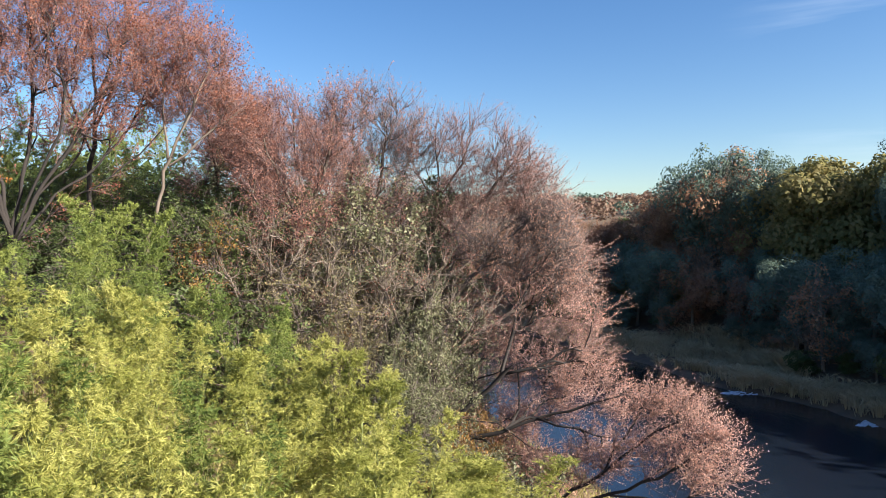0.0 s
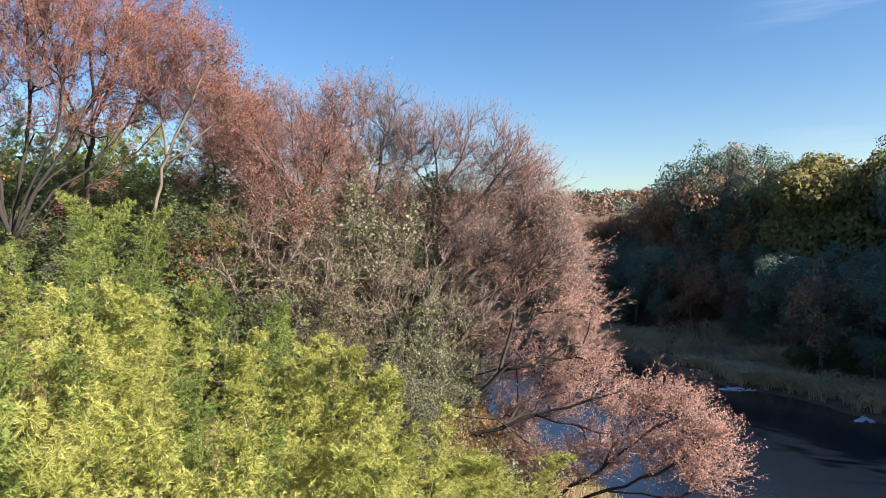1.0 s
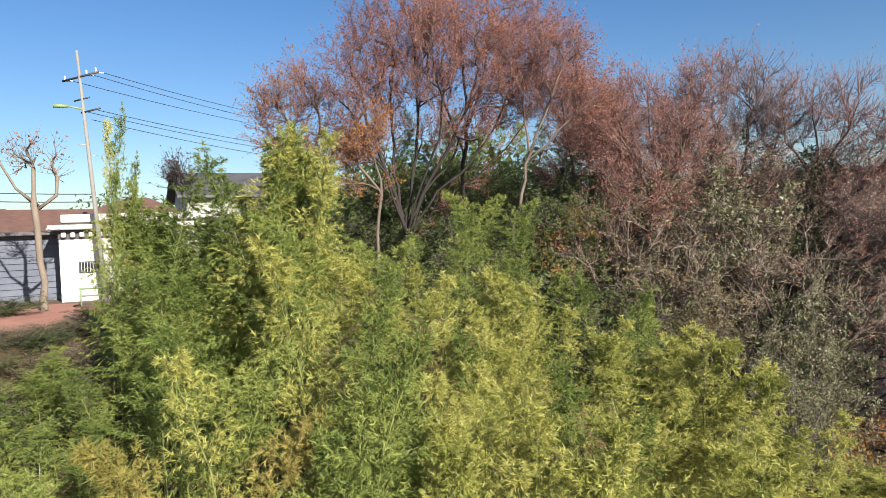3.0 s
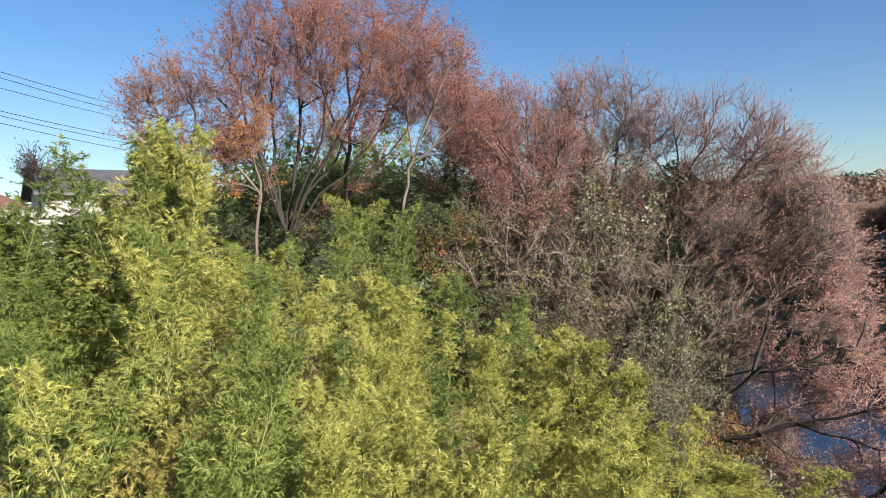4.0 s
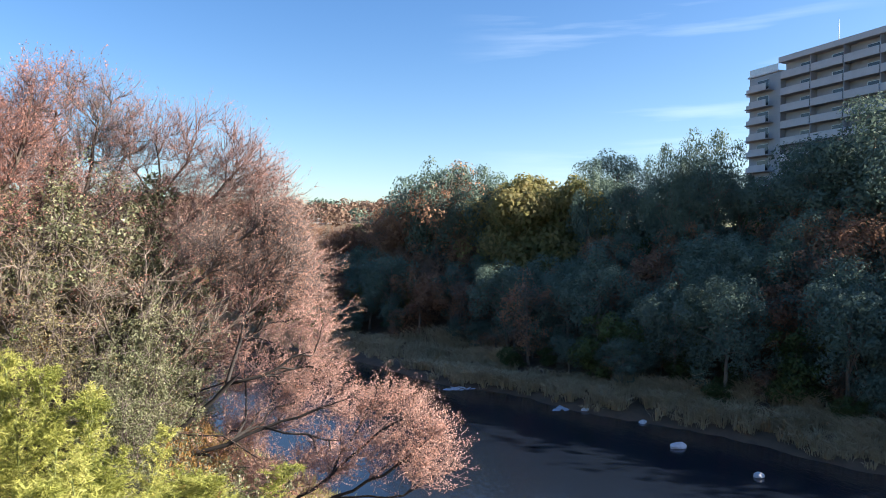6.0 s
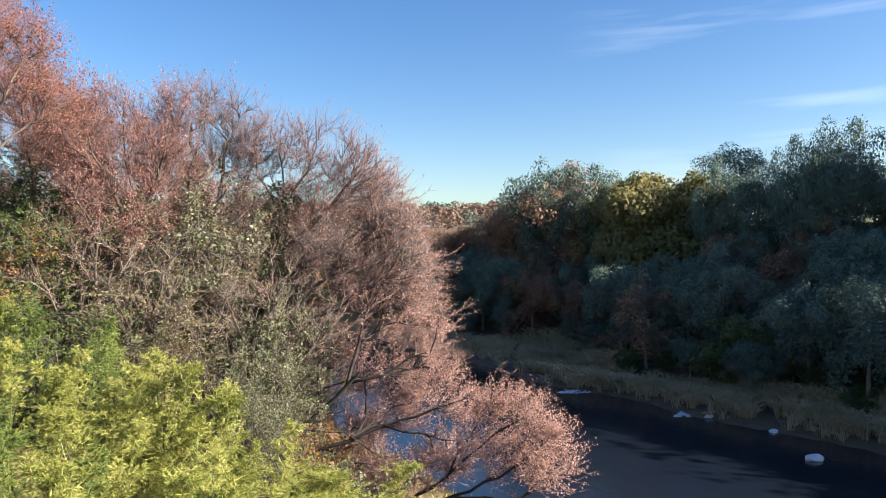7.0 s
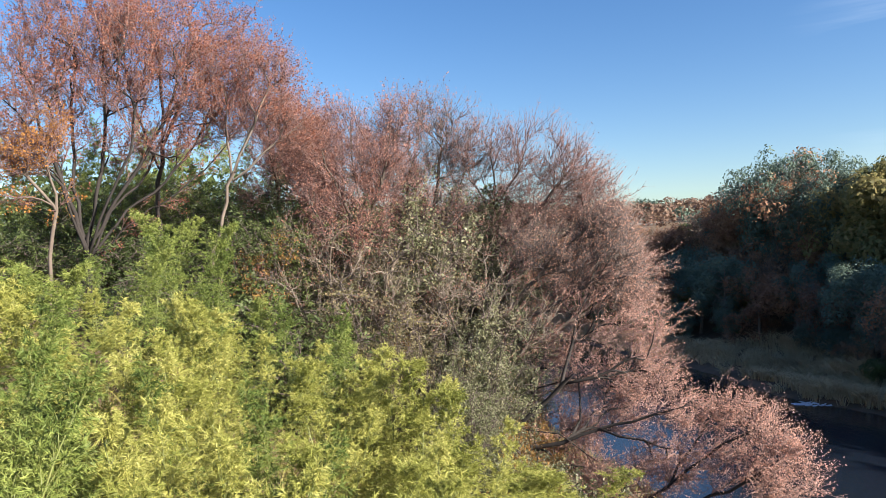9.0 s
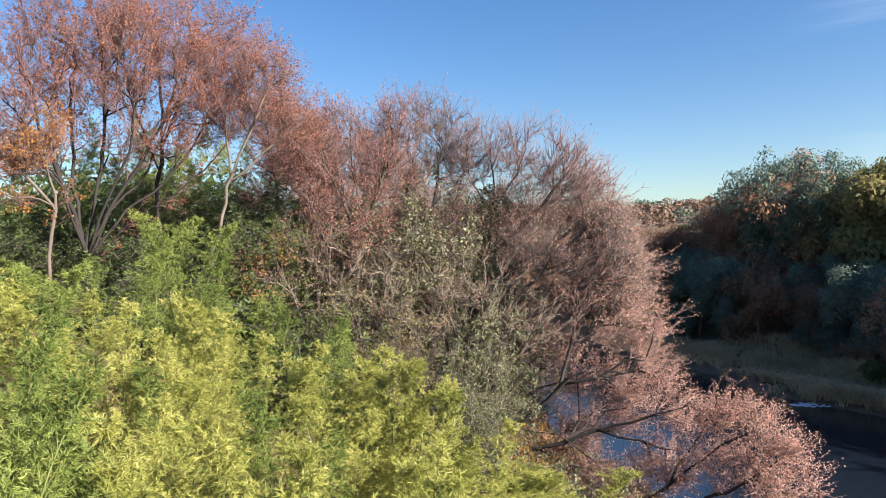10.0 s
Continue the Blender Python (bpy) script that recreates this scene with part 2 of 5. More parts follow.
def tube(pts, radii, sides):
    """Corners and quads of a tube along points."""
    pts, radii = np.asarray(pts), np.asarray(radii)
    way = unit(np.gradient(pts, axis=0))
    ref = np.array((0.31, 0.92, 0.23)) if abs(way[0][2]) > 0.7 else np.array((0.05, 0.12, 1.0))
    s = unit(np.cross(way, ref))
    t = np.cross(way, s)
    a = np.arange(sides) * 2 * math.pi / sides
    v = pts[:, None] + radii[:, None, None] * (np.cos(a)[None, :, None] * s[:, None] + np.sin(a)[None, :, None] * t[:, None])
    n = len(pts)
    i = np.arange(n - 1)[:, None] * sides
    j = np.arange(sides)[None]
    k = (j + 1) % sides
    q = np.stack([i + j, i + k, i + k + sides, i + j + sides], -1).reshape(-1, 4)
    return v.reshape(-1, 3), q


class Heap:
    """Gathers corners, quads and triangles of one mesh."""

    def __init__(self):
        self.v, self.q, self.t, self.n = [], [], [], 0

    def add(self, v, quads=None, tris=None):
        self.v.append(v)
        if quads is not None and len(quads):
            self.q.append(quads + self.n)
        if tris is not None and len(tris):
            self.t.append(tris + self.n)
        self.n += len(v)

    def mesh(self, name, smooth=False):
        return np_mesh(name, np.concatenate(self.v), np.concatenate(self.q) if self.q else None, np.concatenate(self.t) if self.t else None, smooth)


def box(bm, lo, hi, m=None):
    r = bmesh.ops.create_cube(bm, size=1.0)
    lo, hi = Vector(lo), Vector(hi)
    for v in r["verts"]:
        v.co = Vector(((v.co.x + 0.5) * (hi.x - lo.x) + lo.x, (v.co.y + 0.5) * (hi.y - lo.y) + lo.y, (v.co.z + 0.5) * (hi.z - lo.z) + lo.z))
        if m is not None:
            v.co = m @ v.co
    return r["verts"]


def soft_box(lo, hi, bevel=0.015):
    bm = bmesh.new()
    box(bm, lo, hi)
    bmesh.ops.bevel(bm, geom=bm.edges[:], offset=bevel, segments=1, affect="EDGES")
    return bm


def rod(a, b, r0, r1=None, sides=8):
    h = Heap()
    a, b = np.asarray(a, float), np.asarray(b, float)
    r1 = r0 if r1 is None else r1
    way = unit((b - a)[None])[0]
    pts = np.array([a - way * 0.001, a, b, b + way * 0.001])
    h.add(*tube(pts, np.array([0.0005, r0, r1, 0.0005]), sides))
    return h.mesh("rod")


# ---- the lie of the land ----
def smooth(x, a, b):
    t = np.clip((x - a) / (b - a), 0, 1)
    return t * t * (3 - 2 * t)


def banks(y):
    """The x of the left and the right bank of the river."""
    bend = -0.004 * np.clip(y - 95, 0, 90) ** 2
    left = 9.5 - 0.40 * np.clip(y - 38, 0, 200) + bend + 0.6 * np.sin(y * 0.23)
    right = 43.0 - 0.43 * np.clip(y - 34, -60, 200) + bend - 1.6 * np.exp(-((y - 67) / 5.0) ** 2) + 0.7 * np.sin(y * 0.31 + 1)
    return left, right


def shelf(y):
    """How much wider the grassy foot of the far slope is."""
    return 7.0 * np.exp(-((np.asarray(y, float) - 82) / 15.0) ** 2)


def lie(x, y):
    """The height of the ground."""
    x, y = np.asarray(x, float), np.asarray(y, float)
    l, r = banks(y)
    bump = 0.25 * np.sin(x * 0.7 + 1.3 * np.sin(y * 0.33)) * np.sin(y * 0.61) + 0.12 * np.sin(x * 1.9 + y * 1.3)
    out_l, out_r = l - x, x - r
    out_l = np.where(out_l > 3, np.maximum(3, out_l - 6.5 * smooth(-y, -15, -7) * smooth(x, -16, -9)), out_l)
    zl = 0.35 * smooth(out_l, 0, 1.5) + 12.65 * np.clip((out_l - 1) / 22.5, 0, 1) ** 0.85 + bump * smooth(out_l, 2, 6) * smooth(-out_l, -26, -20)
    out_r = np.where(out_r > 2, np.maximum(2, out_r - shelf(y)), out_r)
    zr = 0.4 * smooth(out_r, 0, 1.2) + 1.4 * smooth(out_r, 1, 11) + 15.5 * smooth(out_r, 8, 46) + bump * smooth(out_r, 3, 8)
    bed = -1.6 * smooth(np.minimum(-out_l, -out_r), 0, 5)
    z = np.where(out_l > 0, zl, np.where(out_r > 0, zr, bed))
    far = smooth(y, 165, 330) * (7 + 5 * np.sin(x * 0.011 + 0.6) + 2.5 * np.sin(x * 0.031 + y * 0.01)) * smooth(y, 2400, 500)
    return z + far


def spread(lo, hi, mid_lo, mid_hi, fine, grow=1.22):
    """Grid lines that are close in the middle and wide outside."""
    out = list(np.arange(mid_lo, mid_hi + fine, fine))
    step = fine
    while out[-1] < hi:
        step *= grow
        out.append(out[-1] + step)
    step = fine
    low = [mid_lo]
    while low[-1] > lo:
        step *= grow
        low.append(low[-1] - step)
    return np.array(low[:0:-1] + out)


gx, gy = spread(-2600, 2600, -40, 90, 1.1), spread(-1200, 3400, -6, 130, 1.2)
GX, GY = np.meshgrid(gx, gy)
gv = np.stack([GX, GY, lie(GX, GY)], -1).reshape(-1, 3)
nx, ny = len(gx), len(gy)
gi = (np.arange(ny - 1)[:, None] * nx + np.arange(nx - 1)[None]).ravel()
gq = np.stack([gi, gi + 1, gi + 1 + nx, gi + nx], -1)
M_SOIL = rough_material("soil_litter", [(0.035, 0.025, 0.016), (0.075, 0.05, 0.03), (0.12, 0.075, 0.042), (0.16, 0.11, 0.065)], 0.9, 0.95, 0.8, fine=14.0)
ground = new("ground", np_mesh("ground", gv, gq, smooth=True))
ground.data.materials.append(M_SOIL)
tagged(ground, "brown soil of river banks under fallen leaves", "ground", kind="structure")

# water
m_water, nt, bsdf, _ = material("water")
bsdf.inputs["Base Color"].default_value = (0.008, 0.012, 0.021, 1)
bsdf.inputs["Roughness"].default_value = 0.15
bsdf.inputs["IOR"].default_value = 1.6
tc = nt.nodes.new("ShaderNodeTexCoord")
mp = nt.nodes.new("ShaderNodeMapping")
mp.inputs["Scale"].default_value = (1.5, 0.7, 1)
n1 = nt.nodes.new("ShaderNodeTexNoise")
n1.inputs["Scale"].default_value, n1.inputs["Detail"].default_value, n1.inputs["Distortion"].default_value = 1.6, 5.0, 0.6
n2 = nt.nodes.new("ShaderNodeTexNoise")
n2.inputs["Scale"].default_value, n2.inputs["Detail"].default_value = 0.12, 2.0
mu = nt.nodes.new("ShaderNodeMath")
mu.operation = "MULTIPLY"
bp = nt.nodes.new("ShaderNodeBump")
bp.inputs["Strength"].default_value, bp.inputs["Distance"].default_value = 0.18, 0.2
nt.links.new(tc.outputs["Object"], mp.inputs["Vector"])
nt.links.new(mp.outputs["Vector"], n1.inputs["Vector"])
nt.links.new(tc.outputs["Object"], n2.inputs["Vector"])
nt.links.new(n1.outputs["Fac"], mu.inputs[0])
nt.links.new(n2.outputs["Fac"], mu.inputs[1])
nt.links.new(mu.outputs[0], bp.inputs["Height"])
nt.links.new(bp.outputs["Normal"], bsdf.inputs["Normal"])
wys = np.arange(-150, 182, 2.0)
wl_, wr_ = banks(wys)
wv = np.concatenate([np.stack([wl_ - 0.9, wys, 0 * wys], -1), np.stack([wr_ + 0.9, wys, 0 * wys], -1)])
nw = len(wys)
wi = np.arange(nw - 1)
river = new("water", np_mesh("water", wv, np.stack([wi, wi + nw, wi + nw + 1, wi + 1], -1)))
river.data.materials.append(m_water)
tagged(river, "dark rippled river between wooded banks", "river", kind="structure")


# ---- trees ----
def blob_points(rng, blobs, n, shell=0.2, gaps=None):
    """Points within ellipsoids given as (centre, radii, share)."""
    out = []
    for c, r, share in blobs:
        k = max(1, int(n * share))
        d = unit(rng.normal(size=(k, 3)))
        rad = np.where(rng.random(k) < shell, 0.7 + 0.3 * rng.random(k), rng.random(k) ** 0.38)
        out.append(np.asarray(c) + d * rad[:, None] * np.asarray(r))
    p = np.concatenate(out)
    if gaps is None:
        return p
    g = np.array([noise.noise(Vector(q) * 0.95) for q in p])
    return p[g > gaps]


def grow(rng, stems, targets, thrift=0.5, tip=0.006, power=0.42, step=0.5, wobble=0.04):
    """Branches from stems (lists of points, root first) to all targets, each leaving its parent at a narrow angle.
    Returns the points, their radii, the chains of points, and each point's parent."""
    pos, parent, path, way, chains = [], [], [], [], []
    for stem in stems:
        stem = np.asarray(stem, float)
        near = int(np.argmin([np.linalg.norm(stem[0] - p) for p in pos])) if pos else -1
        prev, length = near, path[near] if near >= 0 else 0.0
        ids, fine = [], [stem[0]]
        for a, b in zip(stem[:-1], stem[1:]):
            m = max(1, int(np.linalg.norm(b - a) / step))
            fine += [a + (b - a) * j / m + rng.normal(size=3) * wobble for j in range(1, m + 1)]
        for i, p in enumerate(fine):
            if prev >= 0 and ids:
                length += np.linalg.norm(p - pos[prev])
            pos.append(np.array(p))
            parent.append(prev)
            path.append(length)
            ahead = fine[min(i + 1, len(fine) - 1)] - fine[max(i - 1, 0)]
            way.append(ahead / (np.linalg.norm(ahead) + 1e-9))
            prev = len(pos) - 1
            ids.append(prev)
        chains.append(([near] if near >= 0 else []) + ids)
    n = len(pos)
    P = np.zeros((n + len(targets) * 10, 3))
    D, Q = np.zeros_like(P), np.zeros(len(P))
    P[:n], D[:n], Q[:n] = pos, way, path
    order = np.argsort(np.linalg.norm(targets[:, None] - P[None, :n], axis=2).min(1) + rng.random(len(targets)) * 0.6)
    tips, low = [], 2
    for o in order:
        t = targets[o]
        v = t - P[low:n]
        dist = np.linalg.norm(v, axis=1) + 1e-6
        turn = 1 - (v * D[low:n]).sum(1) / dist
        b = int(np.argmin(dist * (1 + 0.7 * turn) + thrift * Q[low:n] + np.clip(-v[:, 2], 0, None) * 0.3)) + low
        d = dist[b - low]
        m = min(9, max(2, int(round(d / step))))
        bend = P[b] + D[b] * d * 0.45 + rng.normal(size=3) * 0.03 * d
        ids, prev, length = [b], b, Q[b]
        for j in range(1, m + 1):
            f = j / m
            p = P[b] * (1 - f) ** 2 + bend * 2 * f * (1 - f) + t * f * f + rng.normal(size=3) * wobble * 0.6 * (f < 1)
            seg = p - P[prev]
            s = np.linalg.norm(seg) + 1e-9
            length += s
            P[n], Q[n], D[n] = p, length, seg / s
            parent.append(prev)
            prev = n
            ids.append(n)
            n += 1
        chains.append(ids)
        tips.append(n - 1)
    count = np.zeros(n)
    count[tips] = 1
    for i in range(n - 1, -1, -1):
        if parent[i] >= 0:
            count[parent[i]] += max(count[i], 0.3)
    return P[:n], tip * np.maximum(count, 0.3) ** power, chains, np.array(parent)


def branch_meshes(P, rad, chains, split=0.026):
    """One heap of the trunk and limbs, one of the thin branches."""
    thick, thin = Heap(), Heap()
    for k, ids in enumerate(chains):
        if len(ids) < 2:
            continue
        r = rad[ids].copy()
        r[0] = min(r[0], r[1] * 1.2)
        r = np.maximum.accumulate(r[::-1])[::-1]
        if k == 0:
            r[:2] *= (1.35, 1.1)
        pts = P[ids]
        if r[0] > split:
            cut = max(2, int((r > split * 0.8).sum()) + 1)
            thick.add(*tube(pts[:cut], r[:cut], 9 if r[0] > 0.09 else 5))
            if cut < len(ids):
                thin.add(*tube(pts[cut - 1:], r[cut - 1:], 3))
        else:
            thin.add(*tube(pts, r, 3))
    return thick, thin


def side_shoots(rng, a, b, n, length, outward, up, loose=0.56):
    """Shoots off segments a-b that strive onward, outward and up: bases, bends and tips."""
    seg = np.linalg.norm(b - a, axis=1)
    k = rng.choice(len(a), n, p=seg / seg.sum())
    base = a[k] + (b[k] - a[k]) * rng.random((n, 1))
    away = unit(base - outward)
    d = unit(unit(b[k] - a[k]) * 0.8 + away * 0.35 + np.array((0, 0, up)) + rng.normal(size=(n, 3)) * loose)
    L = length * (0.4 + 0.9 * rng.random((n, 1)))
    mid = base + d * L * 0.5
    tip = mid + unit(d + away * 0.15 + np.array((0, 0, up * 0.7)) + rng.normal(size=(n, 3)) * 0.15) * L * 0.5
    return base, mid, tip


def bent_twigs(rng, base, mid, tip, radius):
    """Twigs of two joined lengths."""
    n = len(base)
    v1, t1 = twig_spikes(rng, mid, tip, radius * 0.72)
    way = unit(mid - base)
    s = unit(np.cross(way, unit(rng.normal(size=(n, 3)))))
    t = np.cross(way, s)
    r = np.asarray(radius).reshape(-1, 1)
    ring = [s, -0.5 * s + 0.866 * t, -0.5 * s - 0.866 * t]
    v2 = np.stack([base + c * r for c in ring] + [mid + c * r * 0.72 for c in ring], 1).reshape(-1, 3)
    i = np.arange(n)[:, None] * 6
    q = np.concatenate([i + np.array([[0, 1, 4, 3]]), i + np.array([[1, 2, 5, 4]]), i + np.array([[2, 0, 3, 5]])])
    return v1, t1, v2, q


def leaves_on(rng, base, tip, n, size, ratio=0.55, droop=0.5, spread_=0.05):
    """Leaves along twigs."""
    k = rng.integers(0, len(base), n)
    f = rng.random((n, 1)) ** 0.7
    p = base[k] + (tip[k] - base[k]) * f + rng.normal(size=(n, 3)) * spread_
    way = unit(tip[k] - base[k]) * 0.4 + unit(rng.normal(size=(n, 3))) - np.array((0, 0, droop))
    L = size * (0.6 + 0.7 * rng.random(n))
    return leaf_slivers(rng, p, way, L, L * ratio * 1.25)


def tree(name, seed, label, stems, blobs, limbs, n_leaves, leaf, leaf_size, bark, twig, thrift=0.26, tip=0.0095, power=0.36, group="", up=0.25,
         lengths=(1.0, 0.42), shoots=(3.0, 4.6), twig_r=0.0088, climbers=(), joined=False, hub=None, inset=0.6):
    """Stems that fork into limbs and branches that fill a crown, with shoots and twigs that carry the leaves."""
    rng = np.random.default_rng(seed)
    root = np.asarray(stems[0][0], float)
    inner = [(c, np.maximum(np.asarray(r) - inset, np.asarray(r) * 0.5), k) for c, r, k in blobs]
    P, rad, chains, par = grow(rng, [np.asarray(s) - root for s in stems], blob_points(rng, inner, int(limbs * 1.2), gaps=-0.2) - root, thrift, tip, power)
    thick, thin = branch_meshes(P, rad, chains)
    ok = np.where((par >= 0) & (rad < tip * 2.6))[0]
    ok = ok[ok > 3]
    a, b = P[par[ok]], P[ok]
    hub = (np.asarray(stems[0][-1]) if hub is None else np.asarray(hub)) - root
    n1, n2 = int(limbs * shoots[0]), int(limbs * shoots[1])
    s1 = side_shoots(rng, a, b, n1, lengths[0], hub, up)
    a1, b1 = np.concatenate([s1[0], s1[1]]), np.concatenate([s1[1], s1[2]])
    s2 = side_shoots(rng, a1, b1, n2, lengths[1], hub, up)
    v1, t1, v2, q = bent_twigs(rng, *s1, twig_r * (0.8 + 0.5 * rng.random(n1)))
    thin.add(v1, tris=t1)
    thin.add(v2, quads=q)
    tv, tt = twig_spikes(rng, s2[0], s2[2], twig_r * 0.75 * (0.8 + 0.5 * rng.random(n2)))
    thin.add(tv, tris=tt)
    t = thing(name, label, "tree", Matrix.Translation(root), group)
    if joined:
        thick.v, thick.q, thick.t = thick.v + thin.v, thick.q + [q + thick.n for q in thin.q], thick.t + [q + thick.n for q in thin.t]
    part("trunk", thick.mesh("trunk", True), bark, t)
    if not joined:
        part("twig_mass", thin.mesh("twigs"), twig, t)
    if n_leaves:
        la, lb = np.concatenate([s2[0], s1[1]]), np.concatenate([s2[2], s1[2]])
        v, q = leaves_on(rng, la, lb, n_leaves, leaf_size)
        part("foliage", np_mesh("leaves", v, tris=q), leaf, t)
    for mat, blobs2, n2, size2 in climbers:
        c = blob_points(rng, blobs2, n2, 0.5) - root
        v, q = leaf_cards(rng, c, rng.normal(size=c.shape) - np.array((0, 0, 0.3)), size2 * (0.6 + 0.8 * rng.random(len(c))), size2 * 0.7)
        part("climber", np_mesh("climbing_leaves", v, q), mat, t, "green climber on the stem")
    return t


def foot(az, d):
    p = sight(az, 0, d)
    p[2] = float(lie(p[0], p[1])) - 0.1
    return p


def B(az, el, d, rx, ry, rz, share):
    return (sight(az, el, d), (rx, ry, rz), share)


def S(d, *spots):
    """A stem through places given by bearing and rise, all about d metres away."""
    return [sight(s[0], s[1], d + (s[2] if len(s) > 2 else 0.0)) for s in spots]


# the tall rusty trees on the terrace
G1 = "tall trees on the terrace"
tree("tall_tree", 12, "many-stemmed spreading tree with rust-brown autumn leaves",
     [[foot(31.9, 26)] + S(26, (31.9, -1.5), (31.9, 0.2)),
      S(26, (31.9, -0.1), (33.0, 4.2), (34.4, 8), (35.2, 12)),
      S(26, (31.9, -0.1), (31.2, 4.4, 0.3), (30.4, 8.5, 0.6), (30.6, 13, 0.9)),
      S(26, (31.9, -0.1), (30.0, 4.0), (28.2, 6.6, -0.2), (26.4, 10, -0.5), (25.4, 13, -0.7)),
      S(26, (31.9, -0.3), (29.2, 3.2, 0.2), (26.6, 5.4, 0.4), (24.4, 8.2, 0.5), (23.0, 11, 0.5)),
      S(26, (31.9, -0.1), (30.6, 4.0, -0.4), (29.0, 7.5, -0.8), (28.2, 12, -1.0)),
      S(26, (31.9, -0.1), (32.6, 5, 0.6), (32.8, 9.5, 1.0), (32.4, 14, 1.2)),
      S(26, (31.9, -0.5), (30.2, 3.2, 0.5), (27.6, 6.4, 0.9), (26.2, 10, 1.2)),
      S(26, (31.9, -0.7), (28.6, 2.6, -0.3), (25.6, 4.6, -0.4), (22.6, 7.4, -0.4), (21.2, 9.6, -0.4)),
      S(26, (31.9, -0.1), (33.6, 5.2, -0.4), (36.0, 9.6, -0.6))],
     [B(35.0, 12.0, 26.3, 2.1, 2.2, 3.5, 0.28), B(31.6, 14.5, 26.4, 2.8, 2.8, 3.8, 0.36), B(27.4, 13.4, 25.8, 2.6, 2.6, 3.6, 0.32), B(23.6, 12.0, 26.2, 2.0, 2.0, 2.8, 0.18), B(35.0, 7.4, 26, 1.7, 1.6, 1.3, 0.09), B(28.6, 7.6, 26.2, 2.8, 1.6, 1.2, 0.1)],
     900, 42000, M_RUST, 0.064, M_BARK_SHADED, M_TWIG_RED, group=G1, hub=sight(31, 4, 26))
tree("tall_tree", 13, "tall straight dark-stemmed tree with rust-brown autumn leaves",
     [[foot(27.0, 28.5)] + S(28.5, (27.0, 2), (26.9, 5.5), (26.6, 8.4)), S(28.5, (26.6, 8.2), (25.2, 12), (24.4, 15)), S(28.5, (26.9, 6.5), (28.6, 11), (29.2, 15)), S(28.5, (26.6, 8.3), (26.6, 13), (26.8, 17))],
     [B(26.5, 16.0, 28.5, 3.2, 2.6, 3.2, 0.45), B(22.0, 14.0, 28.3, 2.4, 2.2, 3.2, 0.32), B(29.6, 14.5, 28.6, 2.4, 2.2, 3.2, 0.25)],
     480, 20000, M_RUST, 0.066, M_BARK_SHADED, M_TWIG_RED, group=G1)
tree("tall_tree", 11, "slender leaning tree with pale curved stem and rust-brown leaves",
     [[foot(23.6, 25)] + S(25, (23.2, -1.2), (22.8, 1.5), (22.0, 4.0), (21.4, 6.4)), S(25, (21.4, 6.2), (19.8, 10), (18.6, 13)), S(25, (21.6, 6.0), (22.0, 10, 0.3), (22.0, 13, 0.4)), S(25, (21.5, 5.6), (18.2, 8.4), (15.9, 10.5))],
     [B(19.2, 13.0, 25.2, 2.0, 1.9, 2.2, 0.42), B(16.4, 10.6, 25.0, 1.35, 1.5, 2.2, 0.32), B(21.8, 12.0, 25.4, 1.6, 1.7, 2.2, 0.28)],
     360, 12000, M_RUST, 0.064, M_BARK_MID, M_TWIG_RED, group=G1, power=0.325)
tree("tree", 14, "slim tree with pale trunk and orange leaves",
     [[foot(34.4, 24.5)] + S(24.5, (34.3, 0), (33.9, 3.2), (34.2, 5.6)), S(24.5, (34.0, 3.6), (35.6, 5.6), (36.6, 7.6)), S(24.5, (33.9, 3.2), (32.8, 5.4))],
     [B(36.2, 6.6, 24.5, 1.3, 1.1, 0.8, 0.42), B(34.4, 8.2, 24.4, 1.0, 0.9, 1.5, 0.36), B(36.6, 3.8, 24.3, 0.9, 0.8, 0.6, 0.16)],
     190, 3000, M_ORANGE, 0.07, M_BARK_MID, M_TWIG_RED, group=G1, inset=0.35, lengths=(0.5, 0.3))
tree("tree", 15, "rounded tree with orange-brown leaves behind bamboo",
     [[foot(39.4, 27)] + S(27, (39.3, 2), (39.5, 5.0)), S(27, (39.4, 4.6), (41, 8.5), (41.6, 11)), S(27, (39.4, 4.8), (38.6, 8.5), (38.8, 11))],
     [B(40.4, 11.0, 27, 1.5, 1.5, 1.7, 0.4), B(38.4, 8.4, 27, 1.4, 1.3, 2.1, 0.3), B(42.6, 9.4, 27, 1.0, 1.0, 1.8, 0.2), B(40.4, 6.4, 27, 1.5, 1.2, 1.3, 0.16)],
     330, 7000, M_ORANGE_BROWN, 0.072, M_BARK_MID, M_TWIG_RED, group=G1)

